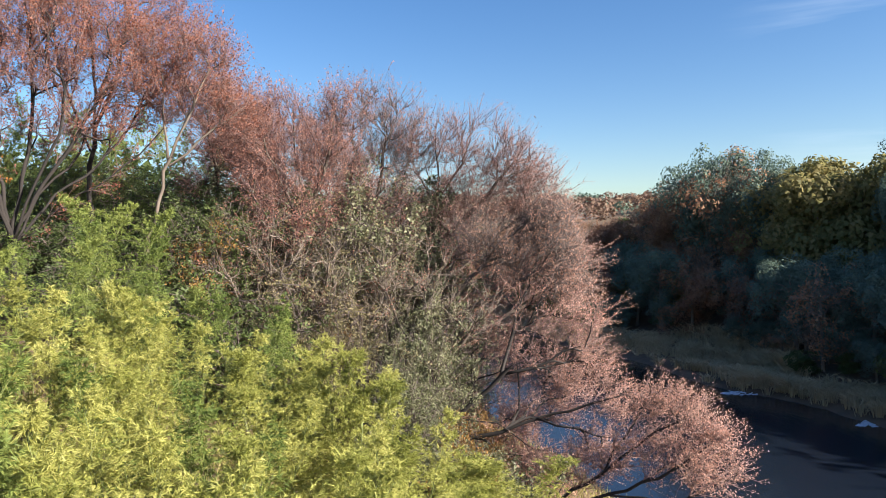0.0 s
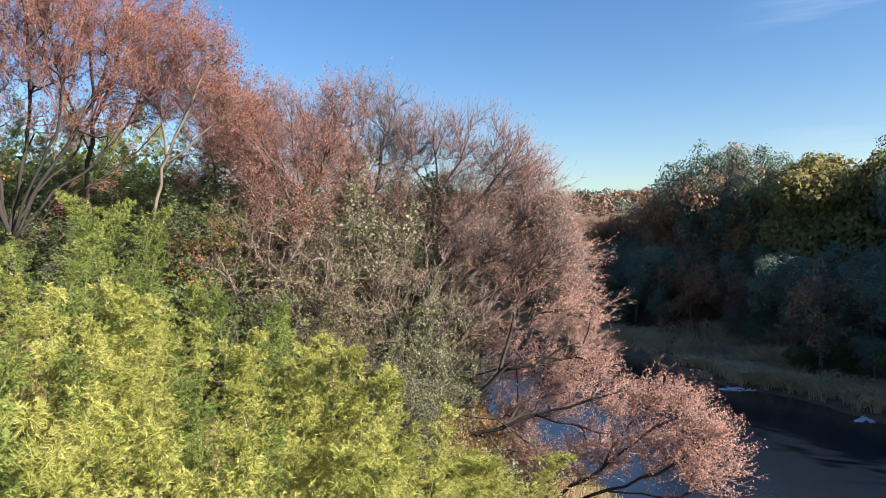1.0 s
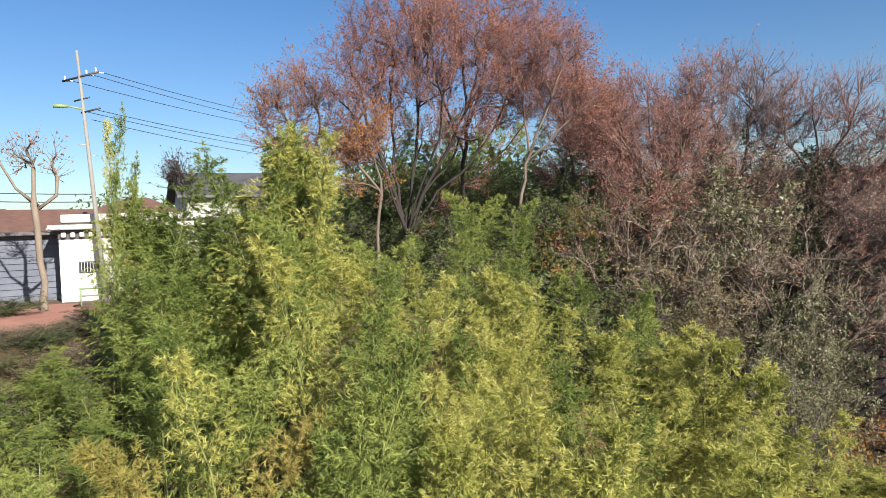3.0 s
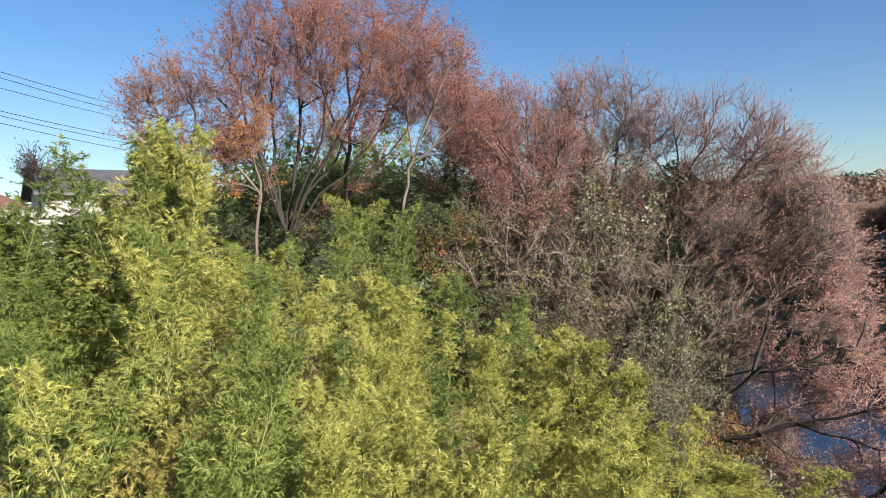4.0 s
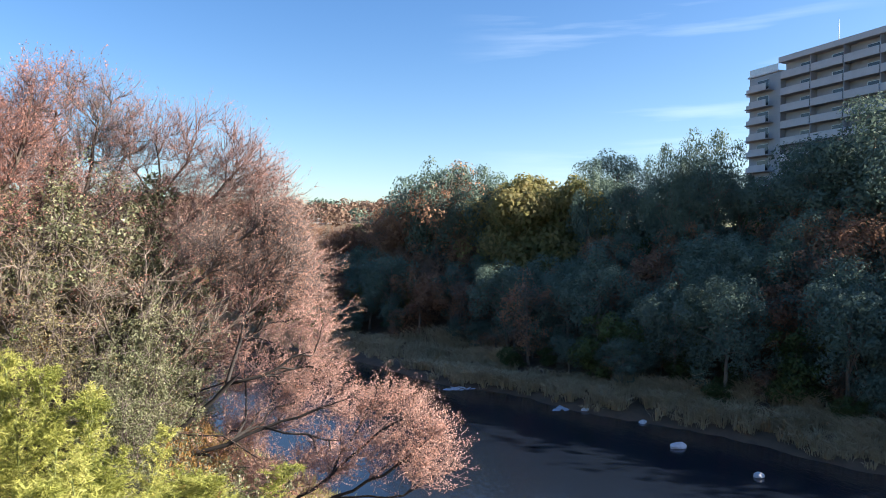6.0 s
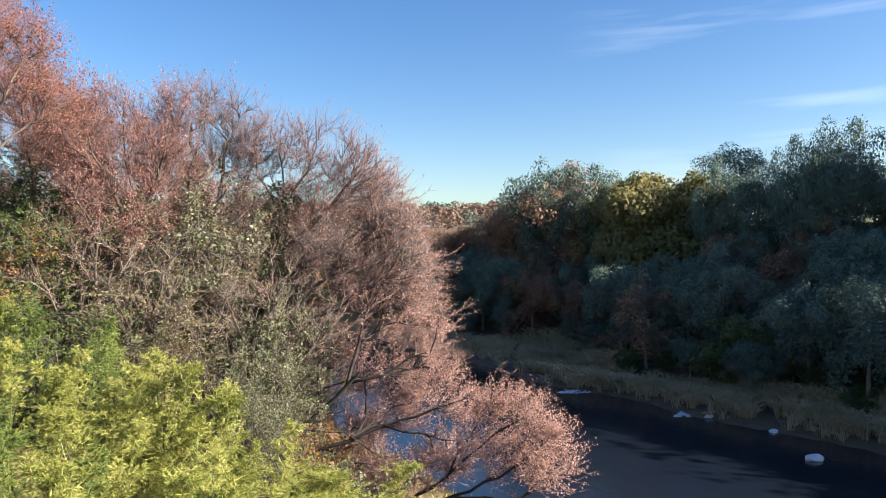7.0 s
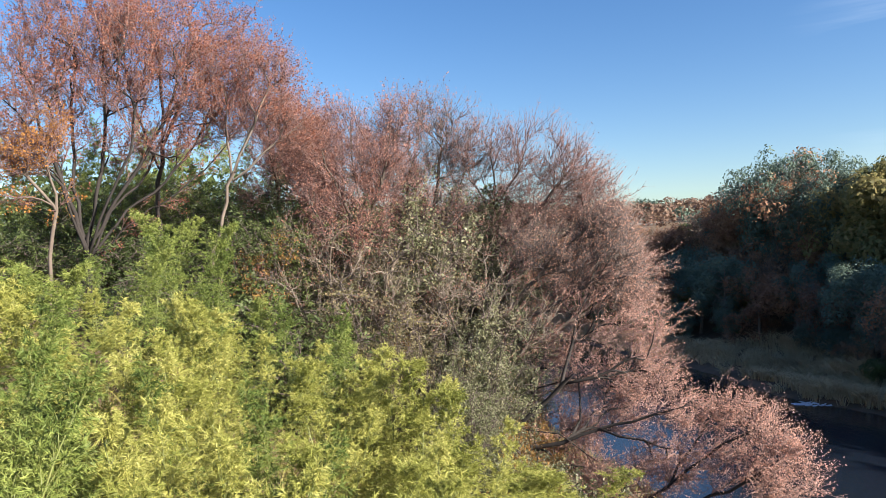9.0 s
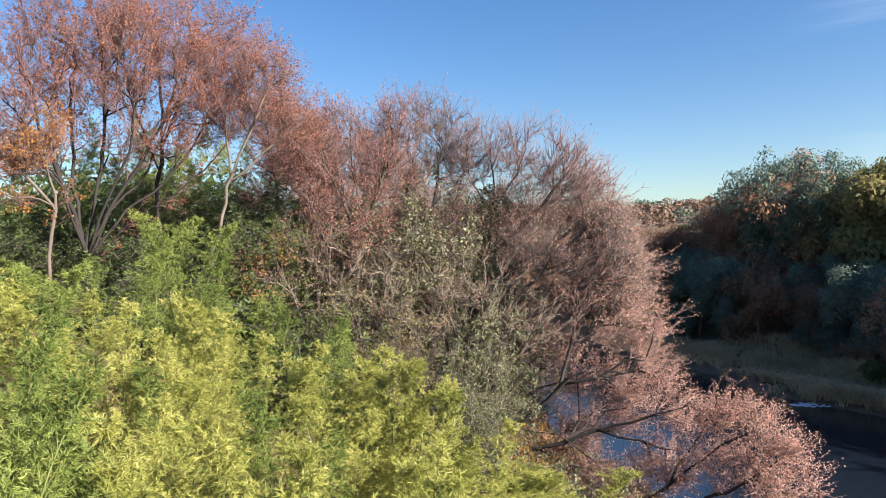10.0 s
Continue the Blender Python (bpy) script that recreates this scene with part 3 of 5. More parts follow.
# the bare and reddish trees in the middle of the bank
G2 = "trees on the slope"
tree("slope_tree", 21, "spreading tree with ivy-grown stem and thin red-brown leaves",
     [[foot(11.6, 26)] + S(26, (11.5, -7), (11.4, -2.5), (10.9, 2.0)), S(26, (10.9, 2.0), (12.0, 6.4), (12.2, 10)), S(26, (11.2, 0.2), (13.2, 4.5, -0.4), (14.4, 8, -0.6)), S(26, (11.4, -2.0), (14.0, 0.8, -0.6), (15.6, 4.2, -0.8)), S(26, (10.9, 2.0), (9.4, 6.5), (8.8, 10))],
     [B(12.0, 7.6, 26, 2.3, 2.0, 3.0, 0.42), B(14.4, 4.8, 25.6, 1.6, 1.7, 2.6, 0.3), B(9.0, 7.6, 26.2, 2.0, 1.8, 2.8, 0.32), B(12.0, 1.8, 25.2, 2.2, 1.4, 1.7, 0.12)],
     620, 15000, M_RED, 0.062, M_BARK_DARK, M_TWIG_RED, group=G2,
     climbers=((M_IVY, [B(11.4, -2.6, 26, 0.5, 0.5, 1.6, 0.6), B(11.0, 2.0, 26, 0.35, 0.4, 1.2, 0.4)], 1500, 0.10),))
tree("slope_tree", 22, "broad tree with fine dark twigs and few red-brown leaves",
     [[foot(7.2, 27)] + S(27, (7.1, -3.5), (7.3, 0.5)), S(27, (7.3, 0.5), (7.6, 4.6), (7.2, 9)), S(27, (7.2, -1.5), (5.4, 3.0, -0.3), (4.6, 8, -0.4)), S(27, (7.1, -3), (4.2, 1.2, 0.3), (2.8, 6, 0.4))],
     [B(6.6, 8.0, 27, 2.3, 2.0, 2.8, 0.5), B(3.4, 7.0, 26.8, 1.9, 1.8, 2.6, 0.4), B(5.4, 2.4, 26.2, 2.2, 1.4, 1.8, 0.16)],
     560, 6500, M_RED, 0.058, M_BARK_DARK, M_TWIG, group=G2,
     climbers=((M_IVY, [B(7.2, -1.8, 27, 0.6, 0.6, 1.7, 0.6), B(6.6, 2.4, 26.6, 0.5, 0.5, 1.0, 0.4)], 1700, 0.10),))
tree("slope_tree", 23, "bare grey tree with fine upright twigs and ivy-grown stem",
     [[foot(1.4, 26.5)] + S(26.5, (1.3, -6), (0.9, -1.6), (0.5, 3.4)), S(26.5, (0.5, 3.2), (0.4, 6), (0.6, 8.4)), S(26.5, (0.5, 3.0), (-1.4, 5.8, -0.2), (-2.4, 8, -0.3)), S(26.5, (0.8, -1), (-2.4, 2.0, -0.4), (-5.2, 5.4, -0.6)), S(26.5, (1.0, -2.4), (-3.2, -0.6, -0.6), (-6.4, 1.4, -0.8), (-8.8, 3.2, -1.0)), S(26.5, (0.6, 2.4), (2.2, 5.6), (2.6, 8))],
     [B(0.6, 7.0, 26.5, 2.2, 1.8, 2.2, 0.36), B(-3.0, 6.0, 26.3, 2.0, 1.7, 2.4, 0.32), B(-5.8, 3.2, 26, 1.8, 1.6, 2.2, 0.26), B(-8.2, 2.4, 25.6, 1.5, 1.4, 1.9, 0.26), B(-1.5, 1.0, 25.8, 2.0, 1.4, 1.6, 0.1), B(-5.6, 5.6, 26.0, 1.7, 1.5, 1.9, 0.3), B(-7.6, 3.4, 25.8, 1.5, 1.3, 1.8, 0.22), B(-3.6, 3.0, 25.8, 1.8, 1.3, 1.8, 0.16), B(-0.6, 4.4, 26.2, 1.5, 1.2, 1.5, 0.16)],
     720, 5200, M_RED, 0.052, M_BARK_DARK, M_TWIG_RED, group=G2, tip=0.0068, power=0.38, shoots=(3.6, 5.4),
     climbers=((M_IVY, [B(0.5, 3.4, 26.5, 0.75, 0.6, 0.85, 0.5), B(0.9, -1.0, 26.4, 0.7, 0.6, 1.5, 0.5)], 2600, 0.10),))
tree("slope_tree", 24, "leaning tree with long bare branches above the water",
     [[foot(2.0, 24.5)] + S(24.5, (1.6, -10), (0.8, -6.8)), S(24.5, (0.8, -6.8), (-2.2, -3.6), (-5.2, -0.2), (-7.6, 2.0)), S(24.5, (1.0, -7.6), (-2.8, -5.8, -0.3), (-7.0, -3.4, -0.5), (-10, -1.4, -0.6)), S(24.5, (0.8, -6.8), (-0.8, -2.2, 0.2), (-2.8, 1.6, 0.4), (-4.4, 3.8, 0.5))],
     [B(-6.6, -0.6, 24.5, 2.0, 1.7, 1.9, 0.44), B(-9.4, -2.6, 24.0, 1.5, 1.4, 2.0, 0.34), B(-3.6, -0.8, 24.4, 1.8, 1.4, 1.8, 0.24), B(-8.6, 0.8, 24.6, 1.5, 1.4, 1.7, 0.26)],
     600, 6200, M_PINK, 0.056, M_BARK_DARK, M_TWIG, group=G2, up=0.2)

# bare bushy trees before them, half hidden by the shrubs
for seed, az, d, low, wide, n_leaf, mat in ((25, 13.5, 24.6, -2.0, 1.5, 1500, M_RED), (26, 9.0, 24.2, -3.0, 1.8, 1200, M_OLIVE), (27, 4.5, 24.2, -3.5, 1.8, 1200, M_OLIVE), (28, 0.8, 24.2, -4.0, 1.5, 1200, M_RED), (29, 16.5, 25.5, -1.0, 1.4, 1500, M_RED)):
    tree("thicket_tree", seed, "bushy tree with bare pale grey-brown twigs and few leaves",
         [[foot(az, d)] + S(d, (az, low - 9), (az - 0.3, low - 6)), S(d, (az, low - 8), (az + 3, low - 3, -0.4), (az + 4.2, low, -0.5)), S(d, (az, low - 8), (az - 3, low - 4, -0.5), (az - 4.4, low - 1, -0.7)), S(d, (az, low - 6.5), (az + 0.6, low - 1), (az + 0.4, low + 2))],
         [B(az + 3.2, low - 1, d - 0.4, wide, 1.3, 1.5, 0.34), B(az - 3.2, low - 2.2, d - 0.6, wide, 1.3, 1.5, 0.34), B(az, low + 1.5, d, wide, 1.4, 1.5, 0.34)],
         130, n_leaf, mat, 0.06, M_BARK_MID, M_TWIG_PALE, tip=0.012, group=G2, shoots=(2.0, 2.6), lengths=(0.8, 0.45), inset=0.3)

# the trees that lean out over the water
G3 = "trees leaning over the river"
tree("riverside_tree", 31, "leaning tree with dark limbs and pinkish-brown leaves",
     [[foot(5.2, 23.5)] + S(23.4, (4.6, -17.2), (3.8, -16.3)),
      S(23.2, (3.8, -16.3), (1.0, -15.3), (-1.4, -14.2, -0.2), (-4.7, -11.3, -0.5), (-7.9, -8.6, -0.9), (-10.6, -5.9, -1.1), (-11.4, -3.6, -1.0)),
      S(23.2, (3.6, -17.0), (0.5, -16.8), (-3.2, -16.1, -0.4), (-7.7, -14.7, -0.7), (-11.7, -13.5, -0.9), (-15.1, -12.3, -1.0)),
      S(23.2, (-0.6, -14.6), (-4.4, -15.2, -0.5), (-7.6, -17.2, -0.8), (-9.6, -19, -1.0)),
      S(23.2, (-4.7, -11.3, -0.3), (-5.8, -8.0, 0.2), (-6.4, -4.4, 0.4)),
      S(23.2, (-4.7, -11.3, -0.3), (-8.6, -10.2, -0.5), (-12.4, -8.4, -0.6)),
      S(23.4, (3.0, -14.0, 0.4), (0.3, -8.8, 0.2), (-3.4, -7.4, -0.3), (-7.0, -5.2, -0.8), (-9.6, -2.0, -0.9)),
      S(23.4, (0.6, -9.2, 0.2), (-2.0, -9.4, 0.0), (-5.0, -9.0, -0.6), (-8.4, -7.6, -0.8), (-11.6, -7.0, -1.0)),
      S(23.2, (-7.7, -14.7, -0.7), (-11.0, -15.6, -1.0), (-14.0, -16.0, -1.0))],
     [B(-9.4, -2.8, 24.6, 2.0, 1.7, 2.0, 0.12), B(-11.6, -6.2, 23.8, 1.5, 1.5, 1.9, 0.11), B(-7.0, -5.6, 24.2, 2.2, 1.6, 1.9, 0.12), B(-11.0, -10.2, 23.4, 1.9, 1.4, 1.5, 0.16), B(-6.6, -10.6, 24.6, 2.0, 1.2, 1.4, 0.17), B(-3.6, -5.6, 24.8, 1.6, 1.2, 1.6, 0.06), B(-3.8, -9.6, 25.2, 1.6, 0.9, 1.2, 0.12), B(-3.0, -12.8, 25.4, 1.5, 0.8, 1.0, 0.09), B(-13.6, -13.0, 22.8, 1.7, 1.3, 1.1, 0.11), B(-8.0, -14.2, 23.6, 2.2, 1.2, 1.0, 0.17), B(-7.0, -17.8, 23.2, 2.0, 1.1, 1.0, 0.12), B(-12.4, -16.4, 22.8, 1.7, 1.2, 1.0, 0.10), B(-3.2, -14.0, 24.6, 1.4, 1.0, 1.0, 0.14), B(-5.6, -15.0, 24.8, 1.6, 1.0, 1.0, 0.16), B(-4.0, -17.4, 24.0, 1.5, 1.0, 0.8, 0.12), B(-9.4, -12.6, 24.4, 1.6, 1.0, 1.0, 0.12)],
     860, 26000, M_PINK, 0.055, M_BARK_SHADED, M_TWIG_PINK, group=G3, hub=sight(-1, -14, 23.2), up=0.12, lengths=(0.8, 0.4), power=0.325, shoots=(2.8, 4.6))
tree("riverside_tree", 32, "low spreading tree with pinkish-brown leaves over the water",
     [[foot(-6.0, 21.5)] + S(21.2, (-6.8, -23.5), (-8, -21.5)), S(21.0, (-8, -21.6), (-13, -18.6, -0.2), (-17, -15.4, -0.2), (-20.4, -13.2, -0.2)),
      S(21.0, (-8, -21.6), (-13.5, -20.2, -0.6), (-18.4, -17.8, -1.0), (-22.0, -15.2, -1.0)), S(21.0, (-7.5, -22.5), (-10, -18, 0.2), (-12, -15.6, 0.4)),
      S(21.0, (-13, -18.6, -0.2), (-15.5, -14.8), (-16.8, -12.2, 0.2)), S(21.0, (-13.5, -20.2, -0.6), (-19, -20.2, -1.2), (-23, -18.0, -1.2))],
     [B(-17.6, -13.2, 21.0, 1.6, 1.3, 0.9, 0.2), B(-20.6, -14.8, 20.5, 1.4, 1.2, 0.9, 0.2), B(-21.0, -17.8, 20.0, 1.5, 1.3, 1.2, 0.24), B(-16.0, -17.0, 20.8, 2.0, 1.3, 1.2, 0.24), B(-11.5, -18.4, 21.2, 1.7, 1.2, 1.1, 0.16), B(-7.2, -18.6, 21.4, 1.5, 1.0, 0.9, 0.1)],
     400, 11000, M_PINK, 0.055, M_BARK_SHADED, M_TWIG_PINK, group=G3, up=0.12, lengths=(0.75, 0.38), inset=0.5, power=0.33, shoots=(2.8, 4.6))

# trees of the second rank, behind and among them
for src, az, d, turn, s in (("slope_tree", 15.0, 31, 80, 0.9), ("slope_tree", 9.5, 32.5, 200, 0.92), ("slope_tree", 4.5, 33, 140, 0.85), ("slope_tree", 0.0, 32, 310, 0.75), ("slope_tree.003", -2.0, 31, 15, 0.95), ("slope_tree", 17.8, 30, 250, 0.9),
                            ("tall_tree.002", 17.5, 31, 40, 0.85)):
    ob = bpy.data.objects[src]
    c = copy_thing(ob, Matrix.Translation(Vector(foot(az, d))) @ pose(0, 0, 0, 0, 0, turn))
    c.scale = (s, s, s)


# ---- shrubs and undergrowth ----
def shrub(name, seed, label, tall, wide, mat, n_leaves, leaf_size, n_stems=26, bare=0.35, group="undergrowth", ratio=0.6, low=0.25):
    """Arching stems from one foot with uneven clumps of leaves all the way up."""
    rng = np.random.default_rng(seed)
    ang = rng.random(n_stems) * 2 * math.pi
    top = tall * (0.45 + 0.55 * rng.random(n_stems))
    out = wide * (0.25 + 0.85 * rng.random(n_stems))
    h = Heap()
    f = np.linspace(0, 1, 8)
    nodes = []
    for i in range(n_stems):
        way = np.array((math.cos(ang[i]), math.sin(ang[i]), 0))
        p = way * (out[i] * f ** 1.7)[:, None] + np.array((0, 0, 1)) * (top[i] * np.sin(f * 1.75) / math.sin(1.57))[:, None] + rng.normal(size=(8, 3)) * 0.06 * (f > 0)[:, None]
        h.add(*tube(p, np.linspace(0.026, 0.007, 8), 4))
        nodes.append(p)
    nodes = np.array(nodes)
    n_tw = n_stems * 16
    k = rng.integers(0, n_stems, n_tw)
    u = low + (1 - low) * rng.random(n_tw)
    a = np.minimum((u * 7).astype(int), 6)
    g = (u * 7 - a)[:, None]
    b = nodes[k, a] * (1 - g) + nodes[k, a + 1] * g
    tip = b + unit(rng.normal(size=(n_tw, 3)) + np.array((0, 0, 0.15))) * wide * 0.42 * (0.3 + rng.random((n_tw, 1)))
    tv, tt = twig_spikes(rng, b, tip, np.full(n_tw, 0.009))
    h.add(tv, tris=tt)
    t = thing(name, label, "shrub", None, group)
    part("stem_mass", h.mesh("stems"), M_TWIG, t)
    ok = rng.random(n_tw) > bare
    v, q = leaves_on(rng, b[ok], tip[ok], n_leaves, leaf_size, ratio, 0.3, 0.06)
    part("foliage", np_mesh("leaves", v, tris=q), mat, t)
    t["tall"] = tall
    return t


def rooted(az, el, d):
    """A foot at the ground below a place, and the height of that place over it."""
    p = sight(az, el, d)
    g = float(lie(p[0], p[1]))
    return Vector((p[0], p[1], g - 0.05)), p[2] - g


rng = np.random.default_rng(5)
ivy_a = [shrub("shrub", 41, "evergreen shrub with small glossy grey-green leaves", 3.0, 1.7, M_IVY, 9000, 0.058), shrub("tall_shrub", 45, "tall ivy-hung shrub with grey-green leaves", 6.0, 1.9, M_IVY, 10000, 0.062, 30)]
ivy_b = [shrub("shrub", 42, "tangled olive-brown shrub with thin bare twigs", 3.0, 1.8, M_OLIVE, 6000, 0.058, 34, 0.4), shrub("tall_shrub", 46, "tall tangled olive-brown shrub with bare twigs", 6.0, 2.0, M_OLIVE, 7200, 0.06, 36, 0.4)]
ivy_c = [shrub("shrub", 43, "dense green shrub with narrow leaves", 3.2, 1.7, M_GREEN, 5500, 0.11, ratio=0.35), shrub("tall_shrub", 47, "tall dense green shrub with narrow leaves", 6.5, 2.0, M_GREEN, 7500, 0.11, 30, ratio=0.35)]
gold = [shrub("shrub", 44, "shrub with yellow-orange autumn leaves", 2.2, 1.0, M_OCHRE, 2600, 0.085, 18), shrub("sapling", 48, "thin sapling with yellow-orange leaves", 5.5, 1.3, M_OCHRE, 2600, 0.075, 16, low=0.68)]
rosy = [shrub("shrub", 49, "low shrub with pinkish-brown autumn leaves", 2.4, 1.5, M_PINK, 4200, 0.062, 24)]
shrubs_used = set()
for ob, spots in (
    (ivy_a, [(3, -12, 24, 1.2), (0.5, -10, 24.2, 1.1), (6.5, -5, 25.5, 1.25), (-0.5, -6, 25.5, 1.1), (2.5, -4, 26.2, 1.2), (9, -2, 26, 1.1), (2.5, -16.5, 23, 1.0), (-2.5, -18, 22, 0.9), (-1.5, -20.5, 21, 0.8), (0.5, -2, 27, 1.1), (13, 0.5, 27.5, 1.1), (4.5, 4.0, 26, 1.5), (1.5, 2.5, 26, 1.4), (7.5, 4.5, 26.5, 1.5), (11, 4.0, 27.5, 1.4), (4, -5.5, 25, 1.3), (1, -7.5, 25, 1.3), (-1, -10, 24.5, 1.1), (3.5, -13.5, 23.8, 1.1), (1.5, -15.0, 22.5, 1.0), (-0.5, -18.0, 20.5, 0.9), (1.0, -17.2, 20.5, 0.9), (-3.0, -19.5, 20, 0.8), (5.0, -11.5, 22.8, 1.0), (2.2, -10.5, 21, 0.9), (3.6, -8.0, 22, 0.9), (1.2, -7.5, 22.5, 0.9), (4.8, -11.0, 20.5, 0.8), (0.8, -5.0, 23.5, 0.9), (0.3, -18.2, 19.5, 0.8), (-3.2, -17.4, 21, 0.9), (-4.8, -18.0, 20.6, 0.9)]),
    (ivy_b, [(11, -4.5, 25, 1.2), (8.5, -7, 24.5, 1.2), (13.5, -2, 26, 1.2), (5, -8.5, 24.6, 1.15), (10.5, -1, 27, 1.1), (6, -1.5, 27, 1.2), (15, -6, 23.5, 1.0), (3, -1, 27.6, 1.2), (-5, -20, 21, 0.9), (-9, -21.5, 20.5, 0.8), (16.5, 1.0, 27, 1.1), (14.5, 3.5, 27, 1.4), (9, 2.5, 26, 1.4), (12, 0.5, 25, 1.4), (7, -1.5, 25, 1.4), (10, -5.5, 24, 1.25), (13, -4.5, 24, 1.2), (6.5, -9.5, 23.5, 1.1), (4.5, -10.5, 24, 1.1), (-12, -22, 19.5, 0.9), (-6, -21, 20, 0.9), (57, -5.6, 17.6, 0.6), (59, -5.8, 17.2, 0.6), (61.2, -5.9, 17.0, 0.6), (58, -6.6, 16, 0.7), (60.2, -6.9, 15.6, 0.7), (62.6, -6.4, 16.4, 0.6), (6.5, -6, 22.5, 0.9), (8.5, -5, 22.5, 0.9), (10.5, -4, 22.5, 0.9)]),
    (ivy_c, [(18.9, 3.0, 25.6, 1.2), (17.4, 2.2, 25.4, 1.2), (20.4, 2.4, 25.8, 1.2), (21.6, 1.4, 26.4, 1.1), (16, -4.5, 22, 1.1), (18.5, -1.5, 24, 1.2), (21, 0.5, 25, 1.2), (24.5, 0.5, 25, 1.2), (28, 2, 28, 1.4), (31, 3, 29.5, 1.4), (35.5, 2.5, 29, 1.4), (25, 4.5, 31, 1.5), (20, 3, 30, 1.5), (17.5, 1.5, 27.5, 1.2), (30, -0.5, 24, 1.1), (37.5, 0.5, 27, 1.2), (33, 4.5, 33, 1.6), (29, 5.5, 33, 1.6), (22.5, 5, 33, 1.6), (39, 2.5, 31, 1.4), (18.5, 5, 33, 1.6), (26.5, 6, 34, 1.7), (15.5, 4.5, 30, 1.5), (17.2, 5.0, 32, 1.5), (13.5, 4, 31, 1.5), (19.5, 4, 29, 1.4), (58, -8.2, 15, 0.7), (62, -8.4, 14.5, 0.7), (65, -6, 16.4, 0.6), (67, -7, 15, 0.7), (56.2, -4.9, 19, 0.7), (55.4, -4.4, 20.5, 0.7), (59.6, -8.4, 16.5, 0.8), (63.5, -8.0, 15.5, 0.8), (60.5, -9.5, 14, 0.8), (61.2, -3.0, 24, 0.8)]),
    (rosy, [(-2.6, -16.4, 24.6, 0.8), (-4.4, -17.6, 24.8, 0.8), (-6.0, -18.6, 24.2, 0.8), (-3.6, -18.2, 23.6, 0.8), (-5.2, -17.0, 23.6, 0.8), (-3.4, -15.0, 23.8, 0.8), (-6.4, -16.2, 24.4, 0.8), (-8.2, -18.0, 23.4, 0.8), (-1.8, -12.6, 24.8, 0.7)]),
    (gold, [(-0.6, -13.4, 23.6, 0.8), (-2.6, -14.2, 23.4, 0.8), (-4.2, -15.2, 23.0, 0.7), (0.4, -15.0, 22.2, 0.7), (18.6, 1.5, 24.5, 1.0), (0.0, -16.3, 22.6, 0.8), (-1.0, -17, 22.4, 0.7), (8.5, -5.5, 24.2, 0.6), (-2.5, -14, 24, 0.8), (-2.0, -16.2, 22.0, 0.8), (-3.6, -17.6, 21.5, 0.8), (-1.2, -15.2, 22.8, 0.8), (-1.6, -18.0, 19.4, 0.9), (-3.4, -18.8, 19.0, 0.9), (5.5, -1.0, 25.8, 0.5), (56.2, -5.0, 22.0, 0.5)]),
):
    for az, el, d, s in spots:
        p, h = rooted(az, el, d)
        k = min(range(len(ob)), key=lambda i: abs(math.log(max(h, 0.6) / ob[i]["tall"])))
        one = ob[k]
        m = Matrix.Translation(p) @ pose(0, 0, 0, 0, 0, rng.random() * 360)
        z = max(0.16, h / one["tall"])
        w = s * max(0.75, min(1.25, z))
        if one in shrubs_used:
            one = copy_thing(one, m)
        else:
            shrubs_used.add(one)
            one.matrix_world = m
        one.scale = (w, w, z)
for group in (ivy_a, ivy_b, ivy_c, gold, rosy):
    for one in group:
        if one not in shrubs_used:
            for part_ in one.children:
                bpy.data.objects.remove(part_)
            bpy.data.objects.remove(one)


